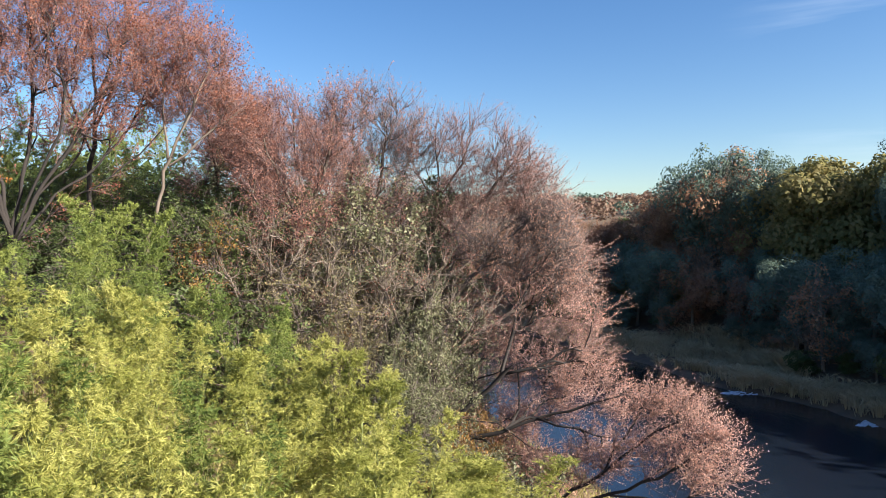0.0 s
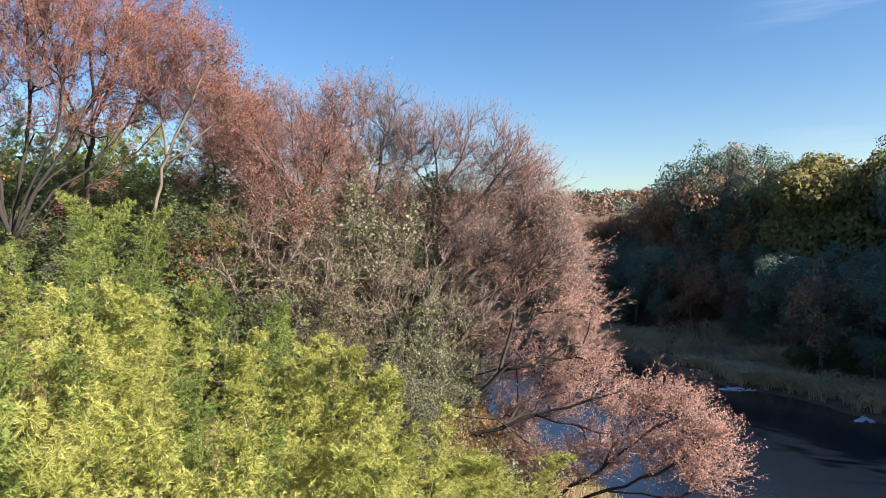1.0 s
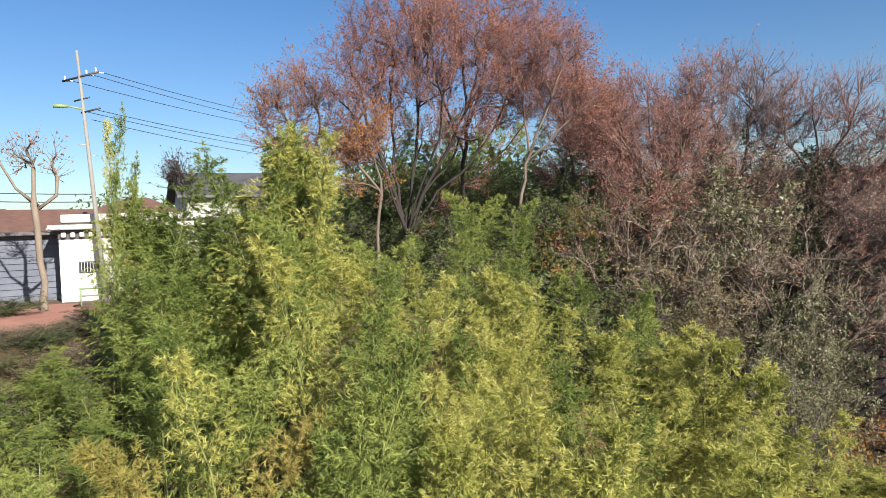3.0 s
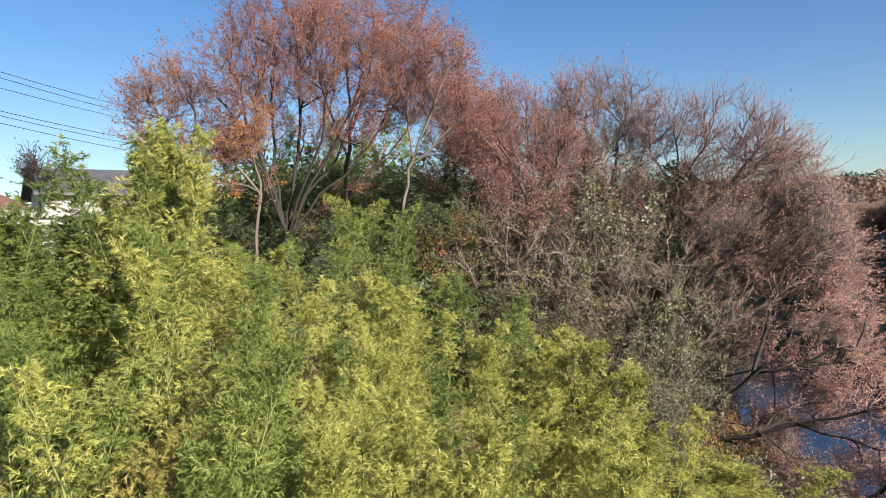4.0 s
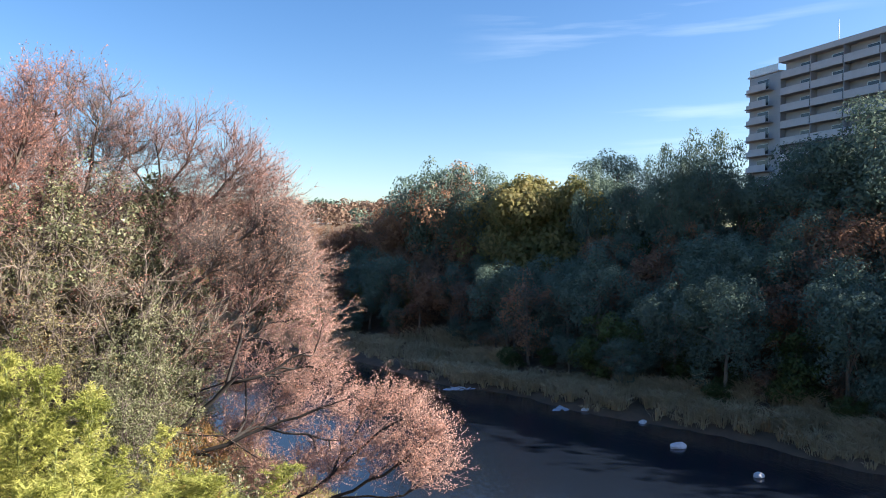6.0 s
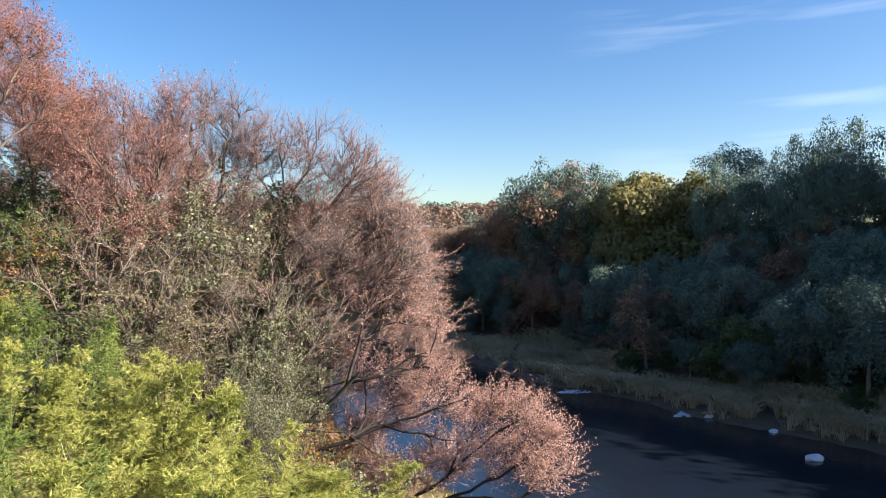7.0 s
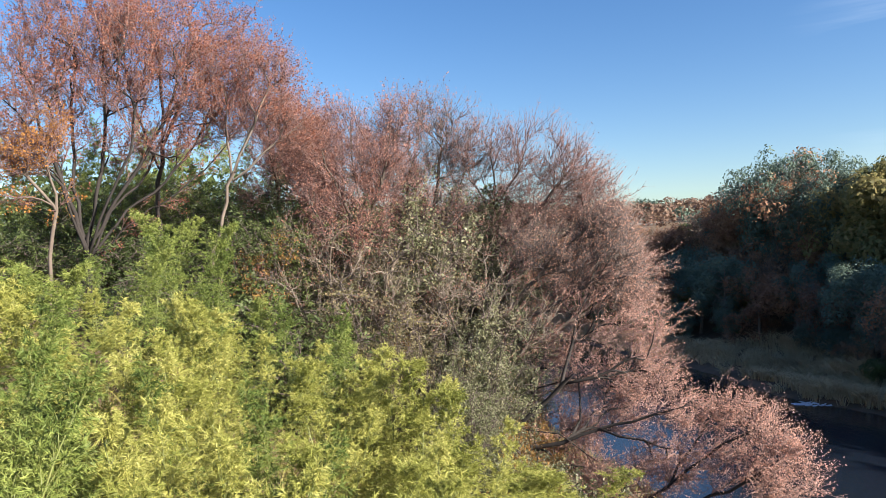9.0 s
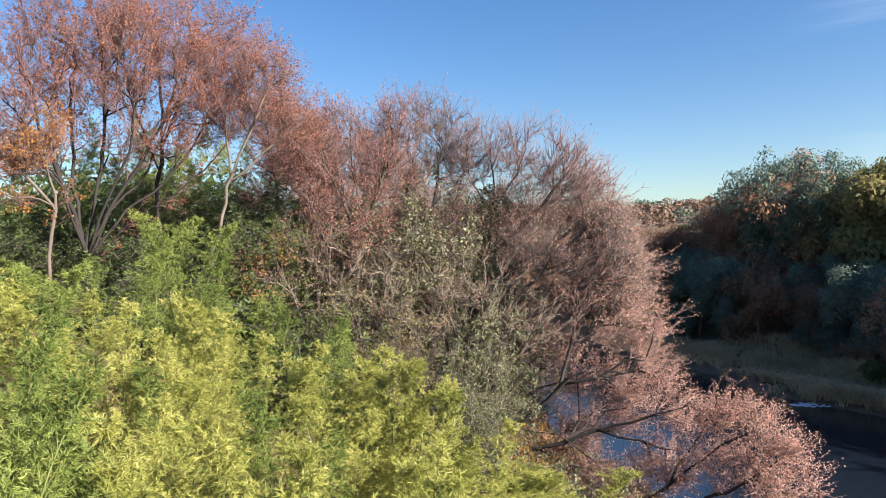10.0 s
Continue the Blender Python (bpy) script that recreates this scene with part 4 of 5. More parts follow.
# ---- bamboo ----
def bamboo(seed, tall, mat, label, nod=0.8, leaves=9000, leaf_len=0.07, reach=1.02):
    """A jointed culm with arching branches, whose twigs end in fans of narrow leaves, and a slim feathery top."""
    rng = np.random.default_rng(seed)
    f = np.linspace(0, 1, 20)
    side = rng.random() * 2 * math.pi
    lean = np.array((math.cos(side), math.sin(side), 0))
    P = np.stack([0 * f, 0 * f, tall * (f - 0.05 * nod * f ** 6)], -1) + lean * (tall * 0.07 * f ** 2 + nod * 0.5 * f ** 5)[:, None] + rng.normal(size=(20, 3)) * 0.012
    stalk = Heap()
    stalk.add(*tube(P, 0.023 * (1 - f * 0.9) + 0.002, 5))
    nb = 60
    at_f = 0.32 + 0.67 * rng.random(nb) ** 0.75
    b = np.stack([np.interp(at_f, f, P[:, k]) for k in range(3)], -1)
    ang = np.arange(nb) * 2.4 + rng.random(nb)
    slim = np.clip((1.0 - at_f) / 0.45, 0, 1)
    length = reach * (0.14 + 0.92 * slim ** 0.85) * (0.6 + 0.55 * rng.random(nb))
    rise = 0.7 + 1.3 * (1 - slim) + 0.4 * rng.random(nb)
    out = unit(np.stack([np.cos(ang), np.sin(ang), rise], -1)) * length[:, None]
    mid = b + out * 0.55 + np.array((0, 0, 0.05))
    end = b + out - np.array((0, 0, 1)) * (length * 0.30 * slim)[:, None]
    for p, q in ((b, mid), (mid, end)):
        tv, tt = twig_spikes(rng, p, q + (q - p) * 0.15, np.full(nb, 0.0055))
        stalk.add(tv, tris=tt)
    # twigs in two ranks along each branch, each ending in a fan
    per = 12
    nt = nb * per
    k = np.repeat(np.arange(nb), per)
    u = np.tile(np.linspace(0.18, 1.0, per), nb)[:, None] + rng.normal(size=(nt, 1)) * 0.03
    tb = np.where(u < 0.55, b[k] + (mid[k] - b[k]) * u / 0.55, mid[k] + (end[k] - mid[k]) * (u - 0.55) / 0.45)
    onward = unit(np.where(u < 0.55, mid[k] - b[k], end[k] - mid[k]))
    rank = unit(np.cross(onward, np.array((0.0, 0.0, 1.0)))) * np.where(np.arange(nt) % 2, 1.0, -1.0)[:, None]
    tway = unit(onward * 0.8 + rank * 0.7 + rng.normal(size=(nt, 3)) * 0.5)
    tend = tb + tway * (0.08 + 0.16 * rng.random((nt, 1))) * (0.5 + 0.6 * slim[k])[:, None]
    j = rng.integers(0, nt, leaves)
    lb = tb[j] + (tend[j] - tb[j]) * (0.45 + 0.6 * rng.random((leaves, 1)))
    way = tway[j] + unit(rng.normal(size=(leaves, 3))) * 0.85 - np.array((0, 0, 0.3))
    L = leaf_len * (0.6 + 0.7 * rng.random(leaves))
    v, q = leaf_slivers(rng, lb, way, L, L * 0.09 + 0.005)
    t = thing("bamboo", label, "bamboo", None, "bamboo grove")
    part("culm", stalk.mesh("culm"), M_CULM, t)
    part("foliage", np_mesh("leaves", v, tris=q), mat, t)
    t["tall"] = tall
    return t


kinds = [bamboo(51, 6.0, M_BAMBOO, "slender bamboo with yellow-green feathery leaves"),
         bamboo(52, 6.4, M_BAMBOO, "slender bamboo with yellow-green feathery leaves", 0.3),
         bamboo(53, 5.6, M_BAMBOO, "slender bamboo with yellow-green feathery leaves", 1.3),
         bamboo(54, 6.2, M_BAMBOO_DARK, "slender bamboo with fresh green leaves", 0.6),
         bamboo(55, 5.8, M_BAMBOO_DARK, "slender bamboo with fresh green leaves", 1.2),
         bamboo(56, 5.0, M_BAMBOO_DRY, "bamboo with yellowing dry leaves", 1.4)]
used = set()
RIDGE_AZ = [-4, 0, 3, 6.7, 10, 14, 18, 21, 25, 30, 34, 38, 41, 43.3, 44.4, 45.2, 49, 51.5, 52.4, 53.2, 54.0, 62, 72]
RIDGE_EL = [-21, -17, -12.5, -8, -8.8, -7, -5.2, -3.8, -3.2, -2.2, -0.5, 2.5, 6, 8.3, 4.0, 0.2, -0.8, 0.0, 0, -3, -6, -8, -10]


def plant(kind, az, d, top_el, rng, fat=1.0, sway=2.5):
    p = foot(az, d)
    high = EYE + d * math.tan(radians(top_el)) - p[2]
    if high < 0.8:
        return
    ob = kinds[kind]
    s = high / (ob["tall"] * 0.97)
    m = Matrix.Translation(Vector(p)) @ pose(0, 0, 0, rng.normal() * sway, rng.normal() * sway, rng.random() * 360)
    w = fat * max(0.8, min(1.15, s ** 0.5))
    if kind in used:
        ob = copy_thing(ob, m)
    else:
        used.add(kind)
        ob.matrix_world = m
    ob.scale = (w, w, s)


rng = np.random.default_rng(8)
for row, (d0, drop, step) in enumerate(((14.2, 0.0, 2.2), (13.0, 1.6, 2.3), (11.8, 4.2, 2.6), (10.6, 7.2, 3.0), (9.4, 10.5, 3.5), (8.3, 14.0, 4.2))):
    az = 3.6 + 0.5 * row
    while az < 68:
        d = d0 + rng.normal() * 0.35
        el = float(np.interp(az, RIDGE_AZ, RIDGE_EL)) - drop - abs(rng.normal()) * 1.6
        k = int(rng.choice([0, 1, 2, 3, 4], p=[0.31, 0.31, 0.26, 0.07, 0.05] if az < 33 else [0.09, 0.13, 0.10, 0.36, 0.32]))
        if row >= 4 and 46.5 < az < 54:
            k = 5
        hollow = row in (1, 2, 3) and 42.5 < az < 46.5 or row in (2, 3) and 52 < az < 55 or row in (1, 2, 3, 4) and rng.random() < 0.12
        if el > -20.5 and not hollow:
            plant(k, az, d, el, rng, 1.15)
        az += step * (0.75 + 0.5 * rng.random())
# leading shoots, a second rank behind, and a low clump near the water
for az, d, el, k in ((21.3, 13.2, -3.5, 0), (22.8, 13.5, -3.8, 1), (6.7, 13.5, -7.9, 2), (8.2, 13.4, -8.4, 1), (43.3, 13.5, 8.4, 1), (42, 13.6, 6.6, 3), (44.2, 13.8, 6.5, 0), (46.5, 16.5, 0.8, 3), (48, 16.8, 0.0, 4), (49.5, 16.5, -0.5, 3), (51, 16.6, 0.0, 4), (52.2, 16.4, 1.0, 3), (47.2, 17.5, 0.6, 3), (50.3, 17.5, -0.8, 4), (48.4, 14.6, 0.8, 3), (49.3, 14.8, 0.6, 4), (50.2, 14.5, 1.2, 3), (51.2, 14.6, 1.6, 0), (52.0, 14.8, 2.2, 3), (47.4, 14.6, 0.2, 0), (52.4, 13.8, 4.6, 3), (45.8, 15, 1.2, 3), (46.6, 14.4, 0.8, 4), (48.0, 15.4, 0.8, 3), (49.8, 15.6, 0.6, 0), (51.6, 15.4, 1.2, 4), (50.8, 13.6, -1.5, 3), (48.8, 13.6, -2.0, 4), (46.0, 13.6, -1.0, 3), (50.5, 15, 2.6, 3), (51.5, 15.2, 2.8, 4), (49.6, 14.6, 2.2, 3), (52.3, 15, 3.2, 3), (48.9, 14.8, 1.8, 4), (50.0, 15.6, 2.2, 4), (43.8, 14, 7.0, 3), (42.6, 14, 6.2, 0), (45.4, 14.2, 6.6, 3), (44.8, 13.8, 7.6, 0), (46.0, 14.0, 4.6, 4), (41.4, 13.8, 7.6, 1), (40.4, 13.6, 5.4, 0), (47.0, 14.2, 2.6, 3), (45.6, 13.4, 3.2, 1),
                     (25.5, 18.5, 3.6, 4), (26.8, 18.8, 3.2, 4), (24.6, 18.6, 2.4, 4), (27.8, 18.4, 1.5, 3), (23.6, 18.2, 0.2, 3), (29.5, 18, 0.5, 4), (21.5, 18, -2.2, 3), (19.5, 17.5, -3.0, 4), (17.5, 17, -4.0, 3), (31.5, 18, 0.0, 3),
                     (22.5, 34, 9.2, 4), (24.3, 35, 10.0, 3), (25.8, 34, 8.7, 4), (27.5, 35, 10.4, 3), (29.2, 34, 9.6, 4), (30.8, 35, 9.8, 3), (21, 35, 8.4, 3), (19.3, 34, 7.8, 4), (32.5, 34, 8.4, 4), (34.2, 34, 7.7, 3), (36, 33, 7.0, 4), (37.6, 34, 7.2, 3), (23.4, 32, 7.0, 3), (26.6, 32, 6.8, 4), (28.4, 32, 7.2, 3), (31.6, 32, 6.2, 4),
                     (15.5, 15.5, -5.0, 3), (12.8, 15.2, -6.5, 4), (34, 18, -0.5, 4),
                      (-3.0, 15.2, -19.8, 2), (-1.4, 15.0, -19.8, 0), (0.5, 15, -19.4, 2), (2, 15, -19, 0)):
    plant(k, az, d, el, rng, 1.3 if az > 44 else 1.1, 1.2)
# slim tall plumes before the utility pole
for az, d, el, k in ((55.3, 14.2, 9.8, 3), (54.5, 14.5, 8.4, 1), (53.5, 14.8, 6.4, 3), (54.6, 14.0, 5.5, 3), (52.7, 14.4, 5.0, 4)):
    plant(k, az, d, el, rng, 0.48, 0.4)
for az, d, el in ((-3.4, 18, -17.4), (-4.2, 17.5, -17.0), (-5.0, 17.8, -17.2), (-5.8, 18, -17.8), (-4.6, 16.5, -18.0), (-5.4, 16.5, -18.2), (-2.8, 17, -17.8)):
    plant(2, az, d, el, rng, 1.8)


# ---- the wooded hillside across the river ----
def wood_tree(seed, mat, label, tall, crown, lobes=14, n=9500, leaf=0.19, bare=False, squat=1.0, ratio=0.95):
    """A forest tree: trunk, limbs and a crown of leaf sprays in uneven lobes."""
    rng = np.random.default_rng(seed)
    h = Heap()
    z0 = tall * (0.30 if not bare else 0.25)
    top = tall - crown * 0.5
    trunk = np.array([(0, 0, -0.6), (0.05, 0, z0 * 0.5), (0.1, 0.08, z0), (0.0, 0.1, top)])
    h.add(*tube(trunk, np.array([0.24, 0.19, 0.16, 0.05]) * tall / 9, 4))
    c = unit(rng.normal(size=(lobes, 3)))
    c[:, 2] = np.abs(c[:, 2]) * 1.1 - 0.35
    c = c * crown * 0.62 * np.array((1, 1, squat)) + np.array((0, 0, tall - crown * 0.95 * squat))
    c[0] = (0, 0, tall - crown * 0.55)
    low = lobes - 3
    c[low:, 2] = tall * (0.22 + 0.2 * rng.random(3))
    c[low:, :2] *= 0.8
    r = crown * (0.42 + 0.22 * rng.random(lobes))
    for i in range(lobes):
        s = np.array((0, 0, z0 + (top - z0) * rng.random() * 0.7))
        h.add(*tube(np.array([s, (s + c[i]) / 2 + np.array((0, 0, 0.2)), c[i]]), np.array([0.09, 0.06, 0.02]) * tall / 9, 3))
    # each lobe is itself made of smaller tufts
    tufts = lobes * 6
    kt = rng.choice(lobes, tufts, p=r ** 2 / (r ** 2).sum())
    dt = unit(rng.normal(size=(tufts, 3)) + np.array((0, 0, 0.3)))
    ct = c[kt] + dt * (r[kt] * (0.55 + 0.4 * rng.random(tufts)))[:, None] * np.array((1, 1, 0.85))
    rt = r[kt] * (0.30 + 0.24 * rng.random(tufts))
    k = rng.choice(tufts, n, p=rt ** 2 / (rt ** 2).sum())
    d = unit(rng.normal(size=(n, 3)) + dt[k] * 0.7 + np.array((0, 0, 0.2)))
    p = ct[k] + d * (rt[k] * (0.7 + 0.5 * rng.random(n)))[:, None]
    v, q = leaf_scales(rng, p, d, leaf * (0.55 + 0.8 * rng.random(n)) * ratio)
    if bare:
        m = 800
        b = c[rng.integers(0, lobes, m)] + rng.normal(size=(m, 3)) * crown * 0.16
        tv, tt = twig_spikes(rng, b, b + unit(rng.normal(size=(m, 3)) + np.array((0, 0, 0.7))) * (0.8 + rng.random((m, 1))), np.full(m, 0.012))
        h.add(tv, tris=tt)
        q = q[:n // 3]
        v = v[:len(q) * 3]
    t = thing("woodland_tree", label, "tree", None, "trees on the far hillside")
    part("trunk", h.mesh("trunk", True), M_BARK, t)
    part("crown", np_mesh("crown", v, tris=q), mat, t)
    t["tall"] = tall
    return t


wood = [wood_tree(61, M_EVER, "dark evergreen broadleaf tree with rounded crown", 10, 3.8),
        wood_tree(62, M_EVER, "dark evergreen broadleaf tree with lumpy crown", 11, 4.4, 16, 11500),
        wood_tree(63, M_EVER, "tall dark evergreen tree", 12, 3.6, 13, squat=1.5),
        wood_tree(64, M_AUTUMN, "broadleaf tree with brown autumn leaves", 9, 3.6),
        wood_tree(65, M_AUTUMN, "thin tree with sparse brown leaves and bare twigs", 9, 3.4, 9, 6600, 0.21, True),
        wood_tree(66, M_GOLD, "tree with golden-green autumn leaves", 8, 3.2, 10, 6600, 0.23),
        wood_tree(67, M_GREEN, "bushy green tree at the foot of the slope", 6, 3.0, 9, 5600, 0.21)]
wood_used = set()


def set_tree(k, x, y, s, rng, wide=1.0):
    ob = wood[k]
    m = Matrix.Translation((x, y, float(lie(x, y)))) @ pose(0, 0, 0, rng.normal() * 2, rng.normal() * 2, rng.random() * 360)
    if k in wood_used:
        ob = copy_thing(ob, m)
    else:
        wood_used.add(k)
        ob.matrix_world = m
    ob.scale = (s * wide, s * wide, s)


SKY_AZ = [-75, -60, -54, -50, -47, -45.2, -43.8, -41.5, -39, -37.5, -36, -33, -30, -27, -24.7, -22.5, -20.9, -19.5, -18, -16, -12, -8]
SKY_EL = [7.5, 8, 8.8, 7.0, 5.2, 5.0, 7.0, 6.6, 6.2, 4.8, 4.6, 4.9, 4.6, 4.2, 4.9, 4.6, 5.4, 4.0, 2.6, 1.6, 1.4, 1.2]
rng = np.random.default_rng(9)
placed = []
tries = 0
while len(placed) < 185 and tries < 9000:
    tries += 1
    y = rng.uniform(8, 150)
    back = rng.uniform(7.5, 44) + float(shelf(y))
    x = float(banks(np.array(y))[1]) + back
    az, d = -math.degrees(math.atan2(x, y)), math.hypot(x, y)
    if az < -64 or 80 < x < 105 and 20 < y < 98:
        continue
    gap = 3.1 + back * 0.032
    if any((x - a) ** 2 + (y - b) ** 2 < gap * gap for a, b in placed):
        continue
    placed.append((x, y))
    p = [0.30, 0.26, 0.20, 0.08, 0.06, 0.02, 0.08]
    if back > 22 and -36 < az < -25:
        p = [0.15, 0.12, 0.08, 0.10, 0.08, 0.42, 0.05]
    if az > -20.5:
        p = [0.14, 0.06, 0.04, 0.46, 0.22, 0.04, 0.04]
    if back < 13:
        p = [0.24, 0.16, 0.02, 0.08, 0.16, 0.03, 0.31]
    k = int(rng.choice(7, p=p))
    room = EYE + d * math.tan(radians(float(np.interp(az, SKY_AZ, SKY_EL)))) - float(lie(x, y))
    s = min(rng.uniform(0.75, 1.15), (room + rng.uniform(-0.8, 0.7)) / wood[k]["tall"])
    if s > 0.3:
        set_tree(k, x, y, s, rng, 1.0 if s > 0.7 else 1.25)
# trees that make the skyline
for az, el, d, k, wide in ((-20.9, 6.0, 108, 0, 0.8), (-24.7, 5.6, 108, 1, 0.8), (-19.3, 4.0, 112, 3, 1.0), (-26, 4.9, 104, 0, 0.9), (-17.4, 2.6, 122, 0, 1.0), (-28.6, 4.9, 100, 5, 1.0), (-22.8, 5.0, 106, 4, 1.0), (-22.6, 5.8, 125, 4, 1.0), (-39.6, 6.8, 88, 1, 0.5), (-43.0, 7.7, 88, 1, 0.58), (-41.4, 5.4, 86, 2, 0.6), (-36.4, 5.0, 92, 0, 0.7), (-35.5, 6.7, 135, 1, 1.3), (-33.4, 5.4, 92, 2, 0.5), (-51, 7.6, 84, 0, 1), (-53.5, 9.0, 80, 2, 1.0), (-49, 5.6, 84, 0, 1),
                           (-18.2, 3.2, 118, 3, 1.0), (-16.6, 2.2, 128, 3, 1.0), (-29.5, 5.0, 96, 5, 0.9), (-31.5, 4.9, 94, 5, 0.9), (-27.2, 4.5, 100, 5, 1.0), (-57, 9, 78, 1, 1), (-52.5, 2.0, 76, 3, 1.0), (-55.5, 1.0, 73, 3, 1.0), (-50.5, -0.5, 72, 4, 1.1)):
    p = sight(az, 0, d)
    s = (EYE + d * math.tan(radians(el)) - float(lie(p[0], p[1]))) / (wood[k]["tall"] * 0.94)
    set_tree(k, p[0], p[1], s, rng, wide)
# low bushes at the foot of the slope
for i in range(95):
    y = rng.uniform(14, 118)
    x = float(banks(np.array(y))[1]) + rng.uniform(5.5, 13) + float(shelf(y))
    set_tree(int(rng.choice([6, 6, 4, 0, 1])), x, y, rng.uniform(0.26, 0.46), rng, 1.35)


def far_wood(name, seed, spots, mat, label, tall=8.0, n=140, leaf=0.95):
    """A wood so far off that its trees merge: lobed crowns of leaf sprays."""
    rng = np.random.default_rng(seed)
    out = []
    for x, y in spots:
        z = float(lie(x, y))
        lobes = np.array((x, y, z)) + np.concatenate([rng.normal(size=(5, 2)) * tall * 0.22, (tall * (0.35 + 0.4 * rng.random((5, 1))))], 1)
        d = unit(rng.normal(size=(n, 3)) + np.array((0, 0, 0.2)))
        out.append((lobes[rng.integers(0, 5, n)] + d * tall * 0.25 * (0.7 + 0.4 * rng.random((n, 1))), d))
    p, d = np.concatenate([o[0] for o in out]), np.concatenate([o[1] for o in out])
    v, q = leaf_scales(rng, p, d, leaf * (0.5 + 0.8 * rng.random(len(p))))
    ob = new(name, np_mesh(name, v, tris=q))
    ob.data.materials.append(mat)
    return tagged(ob, label, "woods", kind="stuff")


far_wood("distant_woods", 75, [(rng.uniform(-140, 130), rng.uniform(175, 300)) for i in range(330)], M_FARWOOD, "brown autumn woods on a distant ridge")
far_wood("distant_evergreens", 76, [(rng.uniform(-140, 130), rng.uniform(170, 300)) for i in range(60)], M_EVER, "dark evergreen trees among distant autumn woods", 9.0)
# added out of view to keep the sun off the far hillside
far_wood("hill_woods", 79, [(float(banks(np.array(y))[1]) + rng.uniform(8, 50), y) for y in rng.uniform(-70, 8, 120)] + [(float(banks(np.array(y))[1]) + rng.uniform(34, 58), y) for y in rng.uniform(-70, 24, 90)] + [(float(banks(np.array(y))[1]) + rng.uniform(20, 42), y) for y in rng.uniform(8, 32, 60)], M_EVER, "unseen evergreen woods added beside the bridge to shade the hillside", 16.0, 260, 0.8)
far_wood("bank_woods", 77, [(float(banks(np.array(y))[0]) - rng.uniform(4, 34), y) for y in rng.uniform(56, 170, 150)], M_FARWOOD, "brown woods along the bank upstream", 6.0, 200, 0.34)
far_wood("terrace_woods", 78, [(rng.uniform(-70, -16), rng.uniform(44, 90)) for i in range(70)] + [(-rng.uniform(0.30, 0.85) * y, y) for y in rng.uniform(36, 44, 34)], M_GREEN, "green woods behind the terrace", 8.0, 240, 0.34)


# reeds along the far bank
def blades(name, seed, places, high, wide, mat, label, category):
    rng = np.random.default_rng(seed)
    n = len(places)
    b = places + np.concatenate([rng.normal(size=(n, 2)) * 0.25, np.zeros((n, 1))], 1)
    lean = np.concatenate([rng.normal(size=(n, 2)) * 0.4, np.ones((n, 1))], 1)
    H = (high * (0.55 + 0.6 * rng.random(n)))[:, None]
    v, q = leaf_slivers(rng, b, lean, H, wide * (0.8 + 0.9 * rng.random(n)))
    ob = new(name, np_mesh(name, v, tris=q))
    ob.data.materials.append(mat)
    return tagged(ob, label, category, kind="stuff")


def tussocks(name, seed, centres, high, blades_each, wide, mat, label, category):
    """Mounds of arching grass: each blade a bent strip that leans out from its tuft."""
    rng = np.random.default_rng(seed)
    k = np.repeat(np.arange(len(centres)), blades_each)
    n = len(k)
    a = rng.random(n) * 2 * math.pi
    out = np.stack([np.cos(a), np.sin(a), 0 * a], -1)
    r = rng.random((n, 1))
    b = centres[k] + out * r * 0.45 + rng.normal(size=(n, 3)) * np.array((0.06, 0.06, 0.0))
    H = (high[k] * (0.55 + 0.5 * rng.random(n)))[:, None]
    mid = b + out * r * H * 0.22 + np.array((0, 0, 1)) * H * 0.62
    tip = mid + out * H * (0.25 + 0.35 * r) + np.array((0, 0, 1)) * H * 0.22
    w = unit(np.cross(out, rng.normal(size=(n, 3)))) * (wide * (0.6 + 0.8 * rng.random((n, 1))))
    v = np.stack([b - w, b + w, mid + w, mid - w, tip], 1).reshape(-1, 3)
    i = np.arange(n)[:, None] * 5
    ob = new(name, np_mesh(name, v, i + np.array([[0, 1, 2, 3]]), i + np.array([[3, 2, 4]])))
    ob.data.materials.append(mat)
    return tagged(ob, label, category, kind="stuff")


rng = np.random.default_rng(10)
n = 2700
ry = rng.uniform(4, 150, n)
rb = rng.uniform(0, 1, n) ** 0.8 * (7.0 + 2.5 * np.sin(ry * 0.17) + shelf(ry))
rx = banks(ry)[1] + 0.3 + rb
keep = np.sin(rx * 0.9 + 2 * np.sin(ry * 0.4)) * np.sin(ry * 0.55) > -0.8
rx, ry, rb = rx[keep], ry[keep], rb[keep]
tall = 0.75 + 0.35 * np.sin(ry * 0.42 + 0.8 * rx) + 0.3 * rng.random(len(rx)) + 0.07 * rb
tussocks("reeds", 71, np.stack([rx, ry, lie(rx, ry) - 0.05], -1), tall * 1.25, 30, 0.035, M_REED, "pale dry reeds and grass along the far bank", "reeds")


n = 22000
ry = rng.uniform(10, 60, n)
rx = banks(ry)[0] - 0.2 - rng.uniform(0, 1, n) * 20
keep = np.sin(rx * 0.8 + 1.7 * np.sin(ry * 0.5)) * np.sin(ry * 0.7) > -0.35
rx, ry = rx[keep], ry[keep]
blades("bank_grass", 72, np.stack([rx, ry, lie(rx, ry)], -1), 0.75, 0.05, M_DRYGRASS, "dry grass and weeds on the near river bank", "grass")


# pale stones and white water
M_STONE = rough_material("pale_stone", [(0.35, 0.35, 0.36), (0.55, 0.55, 0.56), (0.72, 0.72, 0.72)], 3.0, 0.8, 0.4)
M_FOAM = rough_material("white_water", [(0.22, 0.25, 0.28), (0.40, 0.44, 0.48), (0.65, 0.68, 0.72)], 1.5, 0.5, 0.8)


